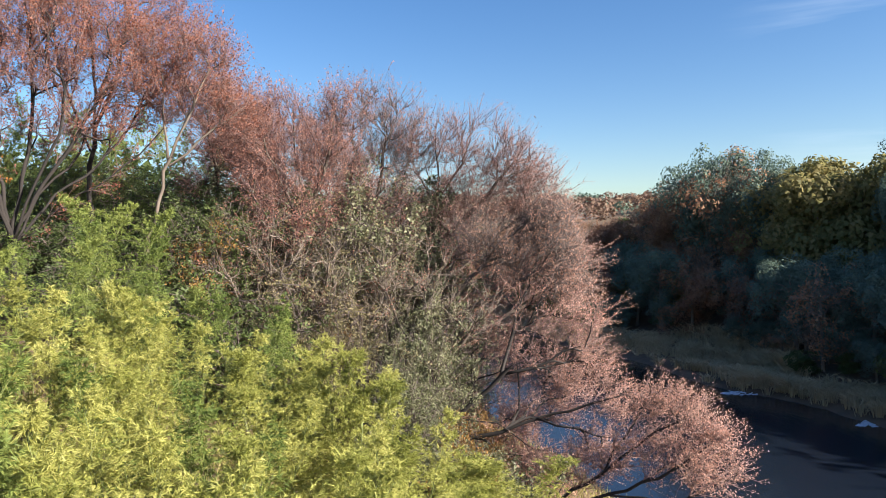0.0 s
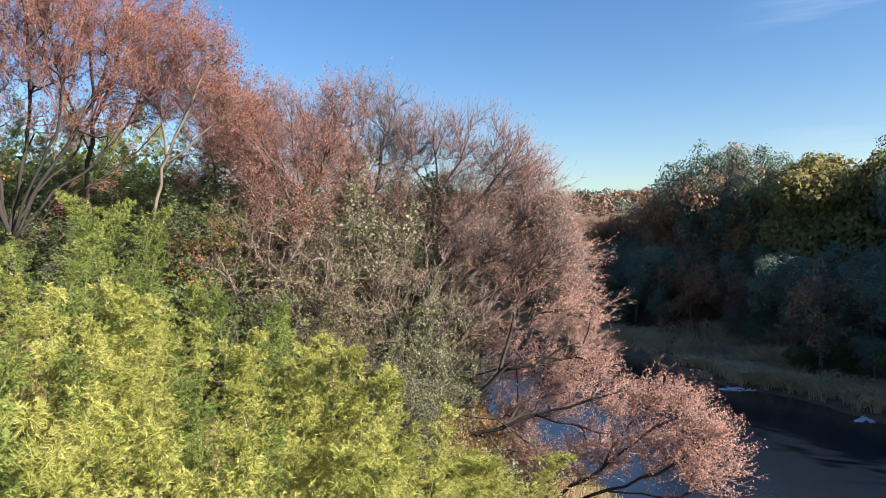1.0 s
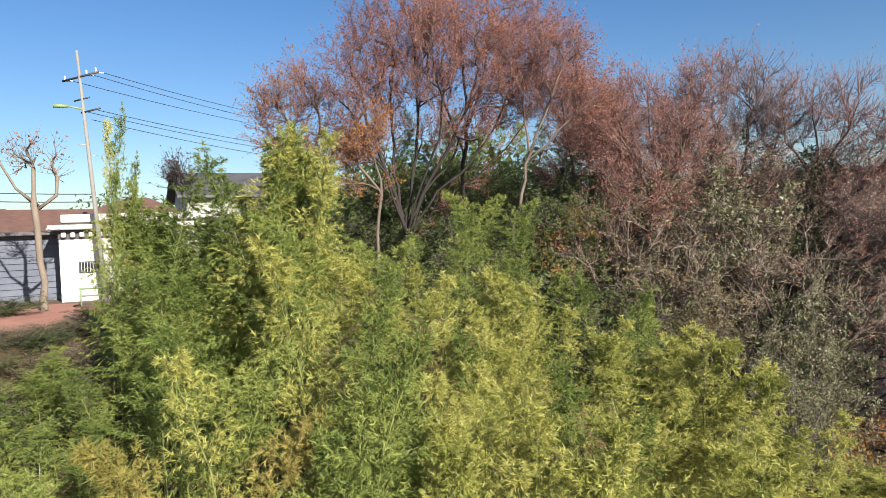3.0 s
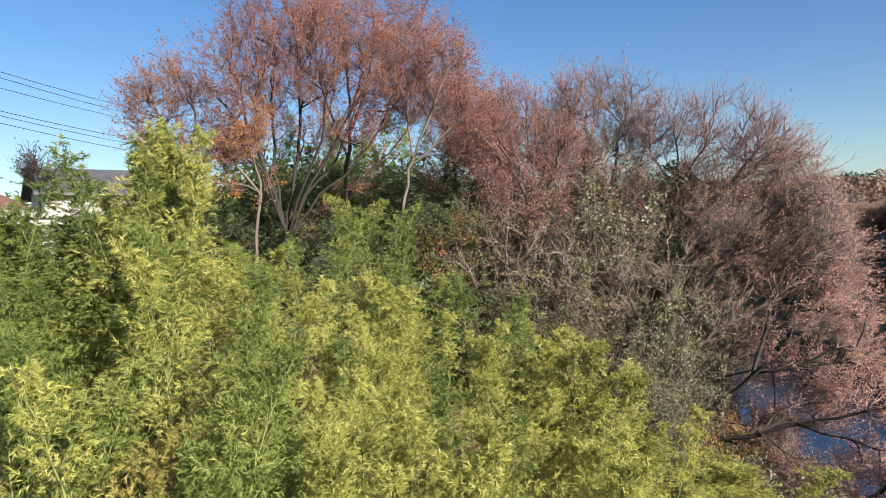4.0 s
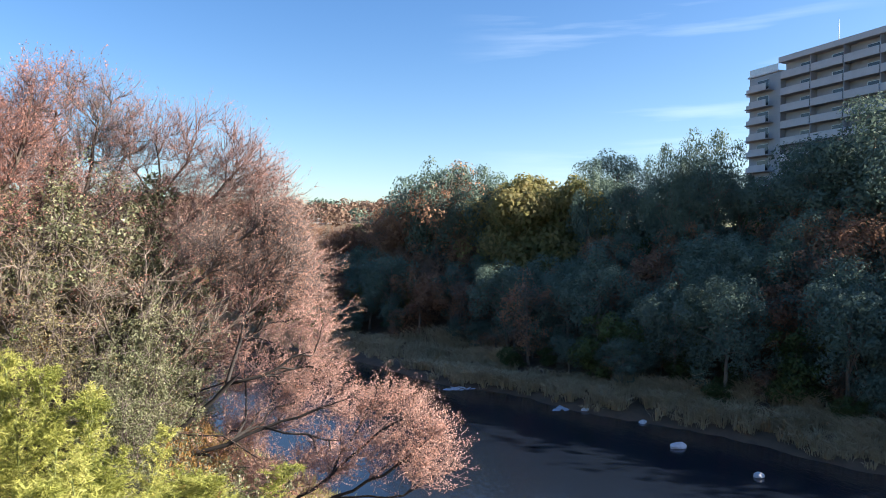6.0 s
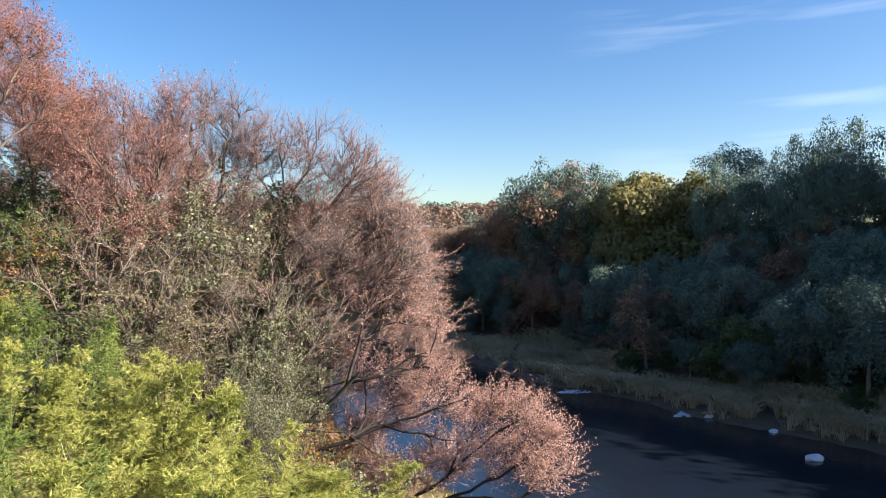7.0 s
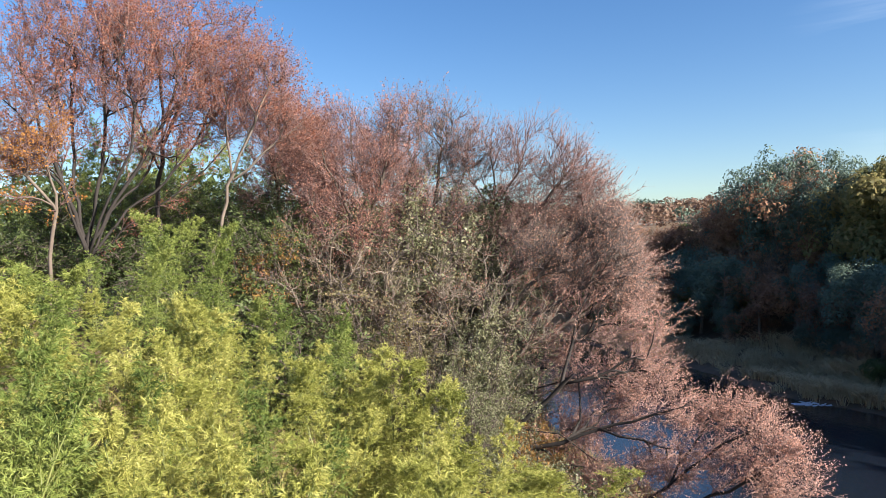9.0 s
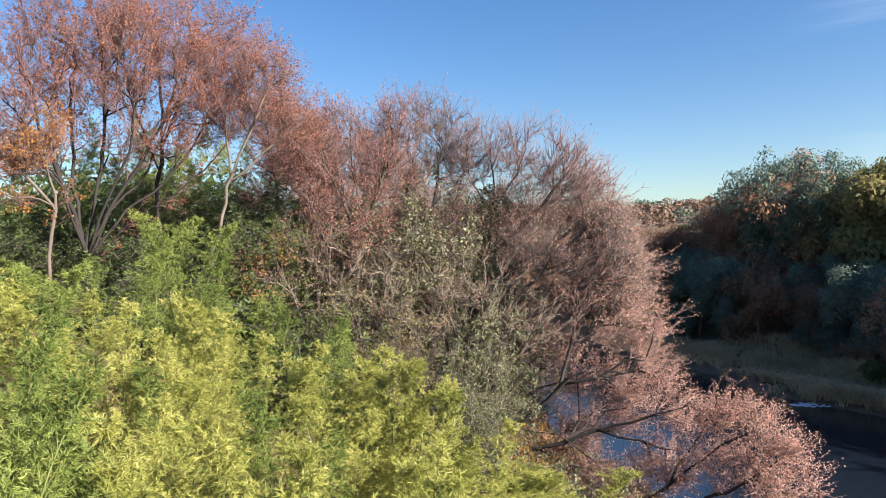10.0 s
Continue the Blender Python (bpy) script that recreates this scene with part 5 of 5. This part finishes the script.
def stone(seed, at, size):
    rng = np.random.default_rng(seed)
    bm = bmesh.new()
    bmesh.ops.create_icosphere(bm, subdivisions=3, radius=1.0)
    off = Vector(rng.random(3) * 20)
    for v in bm.verts:
        v.co *= 1 + 0.35 * noise.noise(v.co * 1.1 + off) + 0.12 * noise.noise(v.co * 3 + off)
        v.co = Vector((v.co.x * size[0], v.co.y * size[1], v.co.z * size[2]))
    me = bpy.data.meshes.new("stone")
    bm.to_mesh(me)
    bm.free()
    me.materials.append(M_STONE)
    ob = new("stone", me)
    ob.location = at
    return tagged(ob, "pale boulder standing in the river", "stone", "stones in the river")


for i, (az, el, sz) in enumerate(((-40.7, -15.6, (0.7, 0.4, 0.3)), (-46.5, -17.0, (0.35, 0.3, 0.28)), (-38.0, -14.0, (0.35, 0.3, 0.2)), (-33.5, -13.4, (0.4, 0.3, 0.25)))):
    d = EYE / math.tan(radians(-el))
    p = sight(az, 0, d)
    stone(80 + i, (p[0], p[1], sz[2] * 0.2), sz)


dark = stone(88, (*sight(-2.1, 0, 118)[:2], 0.3), (1.9, 1.2, 1.3))
dark.data.materials.clear()
dark.data.materials.append(rough_material("dark_rock", [(0.03, 0.03, 0.035), (0.07, 0.07, 0.075), (0.13, 0.13, 0.13)], 2.0, 0.8, 0.5))
dark["label"] = "dark boulder in the river upstream"


def riffle(seed, at, length, width, turn):
    """A low uneven patch of broken white water."""
    rng = np.random.default_rng(seed)
    h = Heap()
    for i in range(70):
        u, w = rng.uniform(-1, 1), rng.normal() * 0.45
        c = np.array((u * length / 2, w * width * (1 - u * u * 0.7), 0.01))
        r = 0.07 + 0.16 * rng.random()
        a = np.arange(7) * 2 * math.pi / 7
        ring = np.stack([np.cos(a) * r * 2.4, np.sin(a) * r, 0 * a - 0.02], -1) * (0.8 + 0.4 * rng.random((7, 1))) + c
        top = c + np.array((0, 0, 0.04 + 0.06 * rng.random()))
        v = np.concatenate([ring, top[None]])
        h.add(v, tris=np.array([(j, (j + 1) % 7, 7) for j in range(7)]))
    ob = new("white_water", h.mesh("white_water", True))
    ob.data.materials.append(M_FOAM)
    ob.matrix_world = Matrix.Translation(at) @ pose(0, 0, 0, 0, 0, turn)
    return tagged(ob, "white water breaking at the edge of the river", "water", kind="stuff")


for i, (az, el, L, W, turn) in enumerate(((-24.0, -11.8, 6.0, 1.0, 15), (-31.9, -13.2, 3.2, 0.9, 25), (-20.5, -10.6, 4.0, 0.7, 10))):
    p = sight(az, 0, EYE / math.tan(radians(-el)))
    riffle(90 + i, (p[0], p[1], 0.0), L, W, turn)


# ---- buildings beyond the bamboo ----
M_WHITE = rough_material("white_render", [(0.34, 0.34, 0.335), (0.43, 0.43, 0.425), (0.50, 0.50, 0.495)], 0.7, 0.85, 0.1)
# deepened grey-blue: the shade on the shed is part of this colour
M_GREYBLUE_SHADED = rough_material("grey_blue_sheet_shaded", [(0.05, 0.06, 0.09), (0.08, 0.095, 0.13), (0.12, 0.135, 0.17)], 1.2, 0.6, 0.1)
M_ROOF = rough_material("dark_roof_tile", [(0.035, 0.035, 0.04), (0.07, 0.07, 0.075), (0.11, 0.11, 0.11)], 2.0, 0.6, 0.4)
M_ROOF_BROWN = rough_material("brown_roof_tile", [(0.07, 0.04, 0.03), (0.12, 0.065, 0.05), (0.18, 0.10, 0.075)], 2.0, 0.7, 0.4)
M_CONCRETE = rough_material("concrete", [(0.13, 0.13, 0.125), (0.20, 0.20, 0.19), (0.28, 0.27, 0.26)], 1.5, 0.85, 0.2)
M_STEEL = rough_material("galvanised_steel", [(0.35, 0.36, 0.37), (0.48, 0.49, 0.50), (0.60, 0.60, 0.60)], 3.0, 0.45, 0.1, metal=0.6)
M_BLACK = rough_material("dark_metal", [(0.02, 0.02, 0.02), (0.04, 0.04, 0.042), (0.07, 0.07, 0.07)], 3.0, 0.5, 0.1)
M_GREENPAINT = rough_material("green_paint", [(0.10, 0.16, 0.08), (0.18, 0.25, 0.12), (0.24, 0.30, 0.16)], 3.0, 0.6, 0.1)
M_PORCELAIN = rough_material("porcelain", [(0.5, 0.5, 0.5), (0.7, 0.7, 0.7), (0.8, 0.8, 0.8)], 3.0, 0.3, 0.05)
M_REDSOIL = rough_material("red_soil", [(0.20, 0.085, 0.06), (0.30, 0.135, 0.095), (0.40, 0.21, 0.145)], 0.8, 0.95, 0.5, fine=14.0)
m_glass, nt, bsdf, _ = material("window_glass")
bsdf.inputs["Base Color"].default_value = (0.03, 0.035, 0.04, 1)
bsdf.inputs["Roughness"].default_value = 0.08
M_GLASS = m_glass


def stand(az, d, turn):
    """A pose on the ground whose x runs to the right as seen from the bridge and y away from it, turned by some degrees."""
    p = sight(az, 0, d)
    return Matrix.Translation((p[0], p[1], float(lie(p[0], p[1])))) @ pose(0, 0, 0, 0, 0, az + turn)


def slab(lo, hi, bevel=0.02):
    return soft_box(lo, hi, bevel)


def gable(w, d, eave, ridge, over=0.5, thick=0.14):
    """Two roof planes with thickness, ridge along x."""
    bm = bmesh.new()
    for sgn in (-1, 1):
        y0, y1 = d / 2 + sgn * (d / 2 + over), d / 2
        drop = (ridge - eave) / (d / 2) * over
        a = [(-over, y0, eave - drop), (w + over, y0, eave - drop), (w + over, y1, ridge), (-over, y1, ridge)]
        vs = [bm.verts.new(p) for p in a] + [bm.verts.new((p[0], p[1], p[2] + thick)) for p in a]
        for f in ((0, 1, 2, 3), (4, 5, 6, 7), (0, 1, 5, 4), (1, 2, 6, 5), (2, 3, 7, 6), (3, 0, 4, 7)):
            bm.faces.new([vs[i] for i in f])
    bmesh.ops.recalc_face_normals(bm, faces=bm.faces[:])
    return bm


def walls_of(w, d, h, gable_h=0.0):
    bm = bmesh.new()
    box(bm, (0, 0, -0.5), (w, d, h))
    if gable_h:
        for x in (0.0, w - 0.15):
            vs = [bm.verts.new(p) for p in ((x, 0, h), (x, d, h), (x, d / 2, h + gable_h), (x + 0.15, 0, h), (x + 0.15, d, h), (x + 0.15, d / 2, h + gable_h))]
            for f in ((0, 1, 2), (3, 4, 5), (0, 2, 5, 3), (1, 2, 5, 4)):
                bm.faces.new([vs[i] for i in f])
    bmesh.ops.recalc_face_normals(bm, faces=bm.faces[:])
    return bm


# the low white outbuilding with its ornamented fascia
t = thing("outbuilding", "low white rendered outbuilding with small barred window", "building", stand(57.8, 29, -8))
part("wall", walls_of(4.9, 6, 2.55), M_WHITE, t)
fascia = part("fascia", slab((-0.35, -0.35, 2.64), (5.2, 6.3, 2.82), 0.03), M_WHITE, t, "white overhanging fascia")
part("parapet", slab((0.1, -0.1, 2.9), (4.8, 5.9, 3.2), 0.03), M_WHITE, t, "white parapet band above the fascia")
# black strip between fascia and parapet, the gap's shade put into its colour
part("shadow_gap", slab((0.0, -0.02, 2.8), (4.9, 6.0, 2.92), 0.01), M_BLACK, t)
part("frieze", slab((-0.02, -0.03, 2.3), (4.92, 0.02, 2.56), 0.005), M_BLACK, t, "dark frieze behind white ornaments")
part("soffit", slab((-0.15, -0.15, 2.56), (5.05, 6.15, 2.635), 0.01), M_BLACK, t)
for i in range(16):
    part("dentil", slab((0.1 + i * 0.30, -0.2, 2.36), (0.26 + i * 0.30, -0.032, 2.54), 0.03), M_WHITE, t)
win = part("window", slab((0.62, -0.05, 1.04), (1.28, 0.05, 1.46), 0.01), M_BLACK, t, "small dark window with upright bars")
part("pane", slab((0.67, -0.062, 1.09), (1.23, -0.052, 1.41), 0.002), M_GLASS, win)
for i in range(6):
    part("bar", slab((0.70 + i * 0.095, -0.09, 1.07), (0.72 + i * 0.095, -0.065, 1.43), 0.004), M_STEEL, win)
bm = bmesh.new()
vs = [bm.verts.new(p) for p in ((0.4, 1, 3.2), (4.4, 1, 3.2), (4.4, 5.6, 3.2), (0.4, 5.6, 3.2), (2.2, 3.0, 3.95), (3.0, 3.0, 3.95))]
for f in ((0, 1, 5, 4), (1, 2, 5), (2, 3, 4, 5), (3, 0, 4), (0, 3, 2, 1)):
    bm.faces.new([vs[i] for i in f])
part("roof", bm, M_ROOF_BROWN, t, "brown hipped roof")

t = thing("guard_rail", "low pale green pipe rail in front of the outbuilding", "railing", stand(56.6, 26.5, -6))
for x in (0.0, 1.0, 2.0, 3.0):
    part("post", rod((x, 0, -0.1), (x, 0, 0.62), 0.03), M_GREENPAINT, t)
for z in (0.34, 0.58):
    part("rail", rod((-0.05, 0, z), (3.05, 0, z), 0.025), M_GREENPAINT, t)

# the grey-blue shed beside it and houses further off
t = thing("shed", "grey-blue sheet metal shed with its shade put into the colour", "building", stand(63.5, 31, -8))
part("wall", walls_of(4.0, 5, 2.5), M_GREYBLUE_SHADED, t)
part("roof", slab((-0.3, -0.4, 2.5), (4.2, 5.3, 2.66), 0.02), M_ROOF, t)
for i in range(9):
    part("slat", slab((0.2, -0.04, 0.25 + i * 0.24), (3.6, -0.002, 0.45 + i * 0.24), 0.01), M_GREYBLUE_SHADED, t)


def house(az, d, turn, w, dep, h, ridge, wall_mat, roof_mat, label):
    t = thing("house", label, "house", stand(az, d, turn), "houses on the terrace")
    part("wall", walls_of(w, dep, h, ridge - h), wall_mat, t)
    part("roof", gable(w, dep, h, ridge), roof_mat, t, "tiled gable roof")
    n = int(w // 2.4)
    for z in [0.9]:
        for i in range(n):
            x = 0.8 + i * (w - 1.2) / n
            f = part("window", slab((x, -0.06, z), (x + 1.3, 0.04, z + 1.1), 0.01), M_STEEL, t)
            part("pane", slab((x + 0.06, -0.07, z + 0.06), (x + 0.62, -0.061, z + 1.04), 0.002), M_GLASS, f)
            part("pane", slab((x + 0.68, -0.07, z + 0.06), (x + 1.24, -0.061, z + 1.04), 0.002), M_GLASS, f)
    return t


t = house(48.9, 40, 6, 6.0, 6.0, 4.6, 5.9, M_WHITE, M_ROOF, "white house with dark gable roof behind bamboo")
part("lean_to_roof", slab((-0.4, -1.0, 3.1), (6.9, -0.02, 3.3), 0.03), M_ROOF, t, "dark lower roof along the front")
house(64.5, 52, 5, 9.0, 7.0, 3.0, 4.6, M_WHITE, M_ROOF_BROWN, "house with red-brown tiled roof")
house(70.0, 46, 5, 8.0, 7.0, 3.0, 4.4, M_WHITE, M_ROOF_BROWN, "house with red-brown tiled roof")

# red soil of the yard
ys, xs = np.meshgrid(np.linspace(0, 1, 22), np.linspace(0, 1, 26))
az_ = 56.0 + 18 * xs + 1.2 * np.sin(ys * 9)
d_ = 18.5 + 8.5 * ys + 0.7 * np.sin(xs * 11)
px_, py_ = -d_ * np.sin(np.radians(az_)), d_ * np.cos(np.radians(az_))
pv = np.stack([px_, py_, lie(px_, py_) + 0.06], -1).reshape(-1, 3)
i = (np.arange(25)[:, None] * 22 + np.arange(21)[None]).ravel()
yard = new("yard_ground", np_mesh("yard_ground", pv, np.stack([i, i + 22, i + 23, i + 1], -1), smooth=True))
yard.data.materials.append(M_REDSOIL)
tagged(yard, "bare reddish soil of a yard", "ground", kind="structure")

# the lopped tree in the yard and the small dark one before the house
a = foot(58.9, 25)
tree("lopped_tree", 81, "heavily lopped tree with pale trunk and short shoots",
     [[a] + S(25, (58.9, -1), (59.1, 3), (59.2, 5.6)), S(25, (59.0, 3.0), (60.2, 4.4), (61.2, 6.2), (62.6, 6.6)), S(25, (59.0, 2.8), (58.0, 3.8), (57.8, 5.0))],
     [B(59.2, 6.9, 25, 1.1, 0.8, 0.8, 0.82), B(61.8, 6.9, 25, 0.9, 0.6, 0.5, 0.12), B(57.8, 5.4, 25, 0.35, 0.4, 0.4, 0.08)],
     46, 150, M_RUST, 0.10, M_BARK, M_TWIG_RED, power=0.58, tip=0.0135, lengths=(0.6, 0.4), shoots=(2.4, 4.0), joined=True, inset=0.1)
a = foot(49.3, 35)
tree("small_tree", 82, "small dark bare tree with few leaves beside the house",
     [[a, sight(49.3, 0, 35), sight(49.2, 3, 35)]],
     [B(49.2, 5, 35, 1.4, 1.1, 1.2, 1.0)], 90, 420, M_PLUM, 0.11, M_BARK_SHADED, M_BARK_SHADED)


# the leaning utility pole with its arms and wires
FOOT, TOP = sight(54.9, -4.0, 28.0), sight(56.0, 14.0, 28.0)
FOOT[2] = float(lie(FOOT[0], FOOT[1])) - 0.3


def up_pole(f):
    return FOOT + (TOP - FOOT) * f


t = thing("utility_pole", "leaning grey concrete utility pole with cross-arms", "utility pole", Matrix.Translation(FOOT))


def P0(p):
    return np.asarray(p) - FOOT


part("pole", rod(P0(FOOT), P0(TOP), 0.10, 0.045, 12), M_CONCRETE, t)
right = np.array((math.cos(radians(55)), math.sin(radians(55)), 0.0))
away = np.array((-math.sin(radians(55)), math.cos(radians(55)), 0.0))
arm_way = unit((right * 0.75 - away * 0.66 + np.array((0, 0, 0.12)))[None])[0]
arm = part("cross_arm", rod(P0(up_pole(0.90)) - arm_way * 0.75, P0(up_pole(0.90)) + arm_way * 0.8, 0.04), M_BLACK, t)
part("cross_arm", rod(P0(up_pole(0.815)) - arm_way * 0.35, P0(up_pole(0.815)) + arm_way * 0.3, 0.03), M_BLACK, t)
part("cross_arm", rod(P0(up_pole(0.765)) - arm_way * 0.1, P0(up_pole(0.765)) + arm_way * 0.7, 0.035), M_BLACK, t)
for k in (-0.65, 0.3, 0.7):
    c = P0(up_pole(0.90)) + arm_way * k
    part("insulator", rod(c + np.array((0, 0, 0.03)), c + np.array((0, 0, 0.17)), 0.035, 0.025), M_PORCELAIN, arm)
    part("insulator", rod(c + right * 0.06, c + right * 0.26, 0.03, 0.025), M_PORCELAIN, arm)
part("climbing_step", rod(P0(up_pole(0.6)), P0(up_pole(0.6)) + right * 0.3, 0.012), M_STEEL, t)
part("climbing_step", rod(P0(up_pole(0.64)), P0(up_pole(0.64)) - right * 0.3, 0.012), M_STEEL, t)
lamp = part("lamp_arm", rod(P0(up_pole(0.775)), P0(up_pole(0.775)) - right * 0.55 + np.array((0, 0, 0.12)), 0.03), M_GREENPAINT, t)
c = P0(up_pole(0.775)) - right * 0.55 + np.array((0, 0, 0.10))
part("lamp_head", rod(c + right * 0.05, c - right * 0.4, 0.06, 0.08), M_GREENPAINT, lamp)


def wire(a, b, sag, r=0.012):
    f = np.linspace(0, 1, 22)[:, None]
    p = np.asarray(a) + (np.asarray(b) - np.asarray(a)) * f - np.array((0, 0, 1)) * sag * 4 * f * (1 - f)
    h = Heap()
    h.add(*tube(p, np.full(22, r), 4))
    ob = new("power_cable", h.mesh("power_cable", True))
    ob.data.materials.append(M_BLACK)
    return tagged(ob, "thin dark overhead cable from the utility pole", "cable", "overhead cables")


far_end = lambda el, k: sight(33.0 + k * 0.4, el, 62)
for k, el in ((-0.65, 7.8), (0.3, 8.1), (0.7, 8.7)):
    wire(up_pole(0.90) + arm_way * k + right * 0.26, far_end(el, k), 0.6)
for k, f, el in ((0.1, 0.765, 6.4), (0.6, 0.76, 6.9), (0.3, 0.73, 5.9)):
    wire(up_pole(f) + arm_way * k, far_end(el, k), 0.6, 0.012)
wire(up_pole(0.42), far_end(1.6, 0), 0.5, 0.016)
wire(up_pole(0.42), sight(80, 5.0, 34), 0.3, 0.016)
wire(up_pole(0.45), sight(80, 5.6, 34), 0.3, 0.016)


# ---- the apartment tower over the far hillside ----
M_TOWER = rough_material("tower_paint", [(0.24, 0.245, 0.26), (0.31, 0.315, 0.33), (0.38, 0.38, 0.39)], 0.3, 0.85, 0.05)
M_PARAPET = rough_material("balcony_panel", [(0.36, 0.355, 0.37), (0.45, 0.44, 0.45), (0.52, 0.51, 0.52)], 0.5, 0.8, 0.05)
TX, STOREY, DROP = 99.7, 2.9, 1.4
base_z = 48.4 - 10 * STOREY
t = thing("apartment_building", "tall grey apartment block with pale balconies in shade", "apartment block", Matrix.Translation((TX, 0, base_z)))
part("wall", slab((1.5, 30, -6), (13, 91.5, 10 * STOREY - DROP), 0.05), M_TOWER, t)
part("wall", slab((0.3, 91.5, -6), (13, 98.5, 9 * STOREY), 0.05), M_TOWER, t, "lower end wing")
part("roof_parapet", slab((0.0, 29.8, 10 * STOREY - 0.1 - DROP), (13.3, 91.8, 10 * STOREY + 0.9 - DROP), 0.05), M_PARAPET, t)
part("roof_parapet", slab((0.1, 91.9, 9 * STOREY + 0.05), (13.2, 98.8, 9 * STOREY + 0.35), 0.03), M_PARAPET, t)
part("roof_rail", slab((0.2, 92.0, 9 * STOREY + 0.4), (0.26, 98.4, 9 * STOREY + 1.5), 0.01), M_STEEL, t)
part("antenna", rod((5, 84, 10 * STOREY + 0.8 - DROP), (5, 84, 10 * STOREY + 6.0 - DROP), 0.06, 0.04), M_STEEL, t)
part("antenna", rod((5, 70, 10 * STOREY + 0.8 - DROP), (5, 70, 10 * STOREY + 2.6 - DROP), 0.06, 0.04), M_STEEL, t)
for s in range(10):
    z = s * STOREY - DROP
    b = part("balcony", slab((0.0, 30, z - 0.15), (1.55, 91.4, z + 0.02), 0.02), M_TOWER, t)
    for i in range(10):
        y0 = 30.2 + i * 6.13
        part("balcony_panel", slab((-0.08, y0, z - 0.12), (0.04, y0 + 5.85, z + 1.15), 0.02), M_PARAPET, b)
        part("partition", slab((0.05, y0 - 0.2, z), (1.5, y0 - 0.08, z + STOREY - 0.15), 0.01), M_TOWER, b)
        w = part("window", slab((1.44, y0 + 0.9, z + 0.1), (1.52, y0 + 3.0, z + 2.1), 0.01), M_STEEL, t)
        part("pane", slab((1.42, y0 + 1.0, z + 0.18), (1.438, y0 + 2.9, z + 2.02), 0.002), M_GLASS, w)
    z = s * STOREY
    if s < 9:
        b = part("balcony", slab((-1.1, 93.0, z - 0.15), (0.3, 98.3, z + 0.02), 0.02), M_TOWER, t)
        part("balcony_panel", slab((-1.2, 93.4, z - 0.1), (-1.1, 97.2, z + 1.15), 0.02), M_PARAPET, b)
        part("balcony_panel", slab((0.9, 98.5, z - 0.1), (3.6, 99.9, z + 1.15), 0.02), M_PARAPET, b)
        w = part("window", slab((0.24, 94.0, z + 0.1), (0.32, 96.6, z + 2.1), 0.01), M_STEEL, t)
        part("pane", slab((0.2, 94.1, z + 0.18), (0.236, 96.5, z + 2.02), 0.002), M_GLASS, w)

# pale roofs of distant farm sheds
for az, d, w in ((-10.4, 235, 9.0), (-9.0, 245, 7.0)):
    p = sight(az, 2.1, d)
    z0 = float(lie(p[0], p[1]))
    t = thing("farm_shed", "pale distant farm shed with light roof", "building", Matrix.Translation((p[0], p[1], z0)) @ pose(0, 0, 0, 0, 0, az), "distant sheds")
    h = p[2] - z0
    part("wall", walls_of(w, 6, h - 1.2), M_WHITE, t)
    part("roof", gable(w, 6, h - 1.2, h), M_CONCRETE, t)
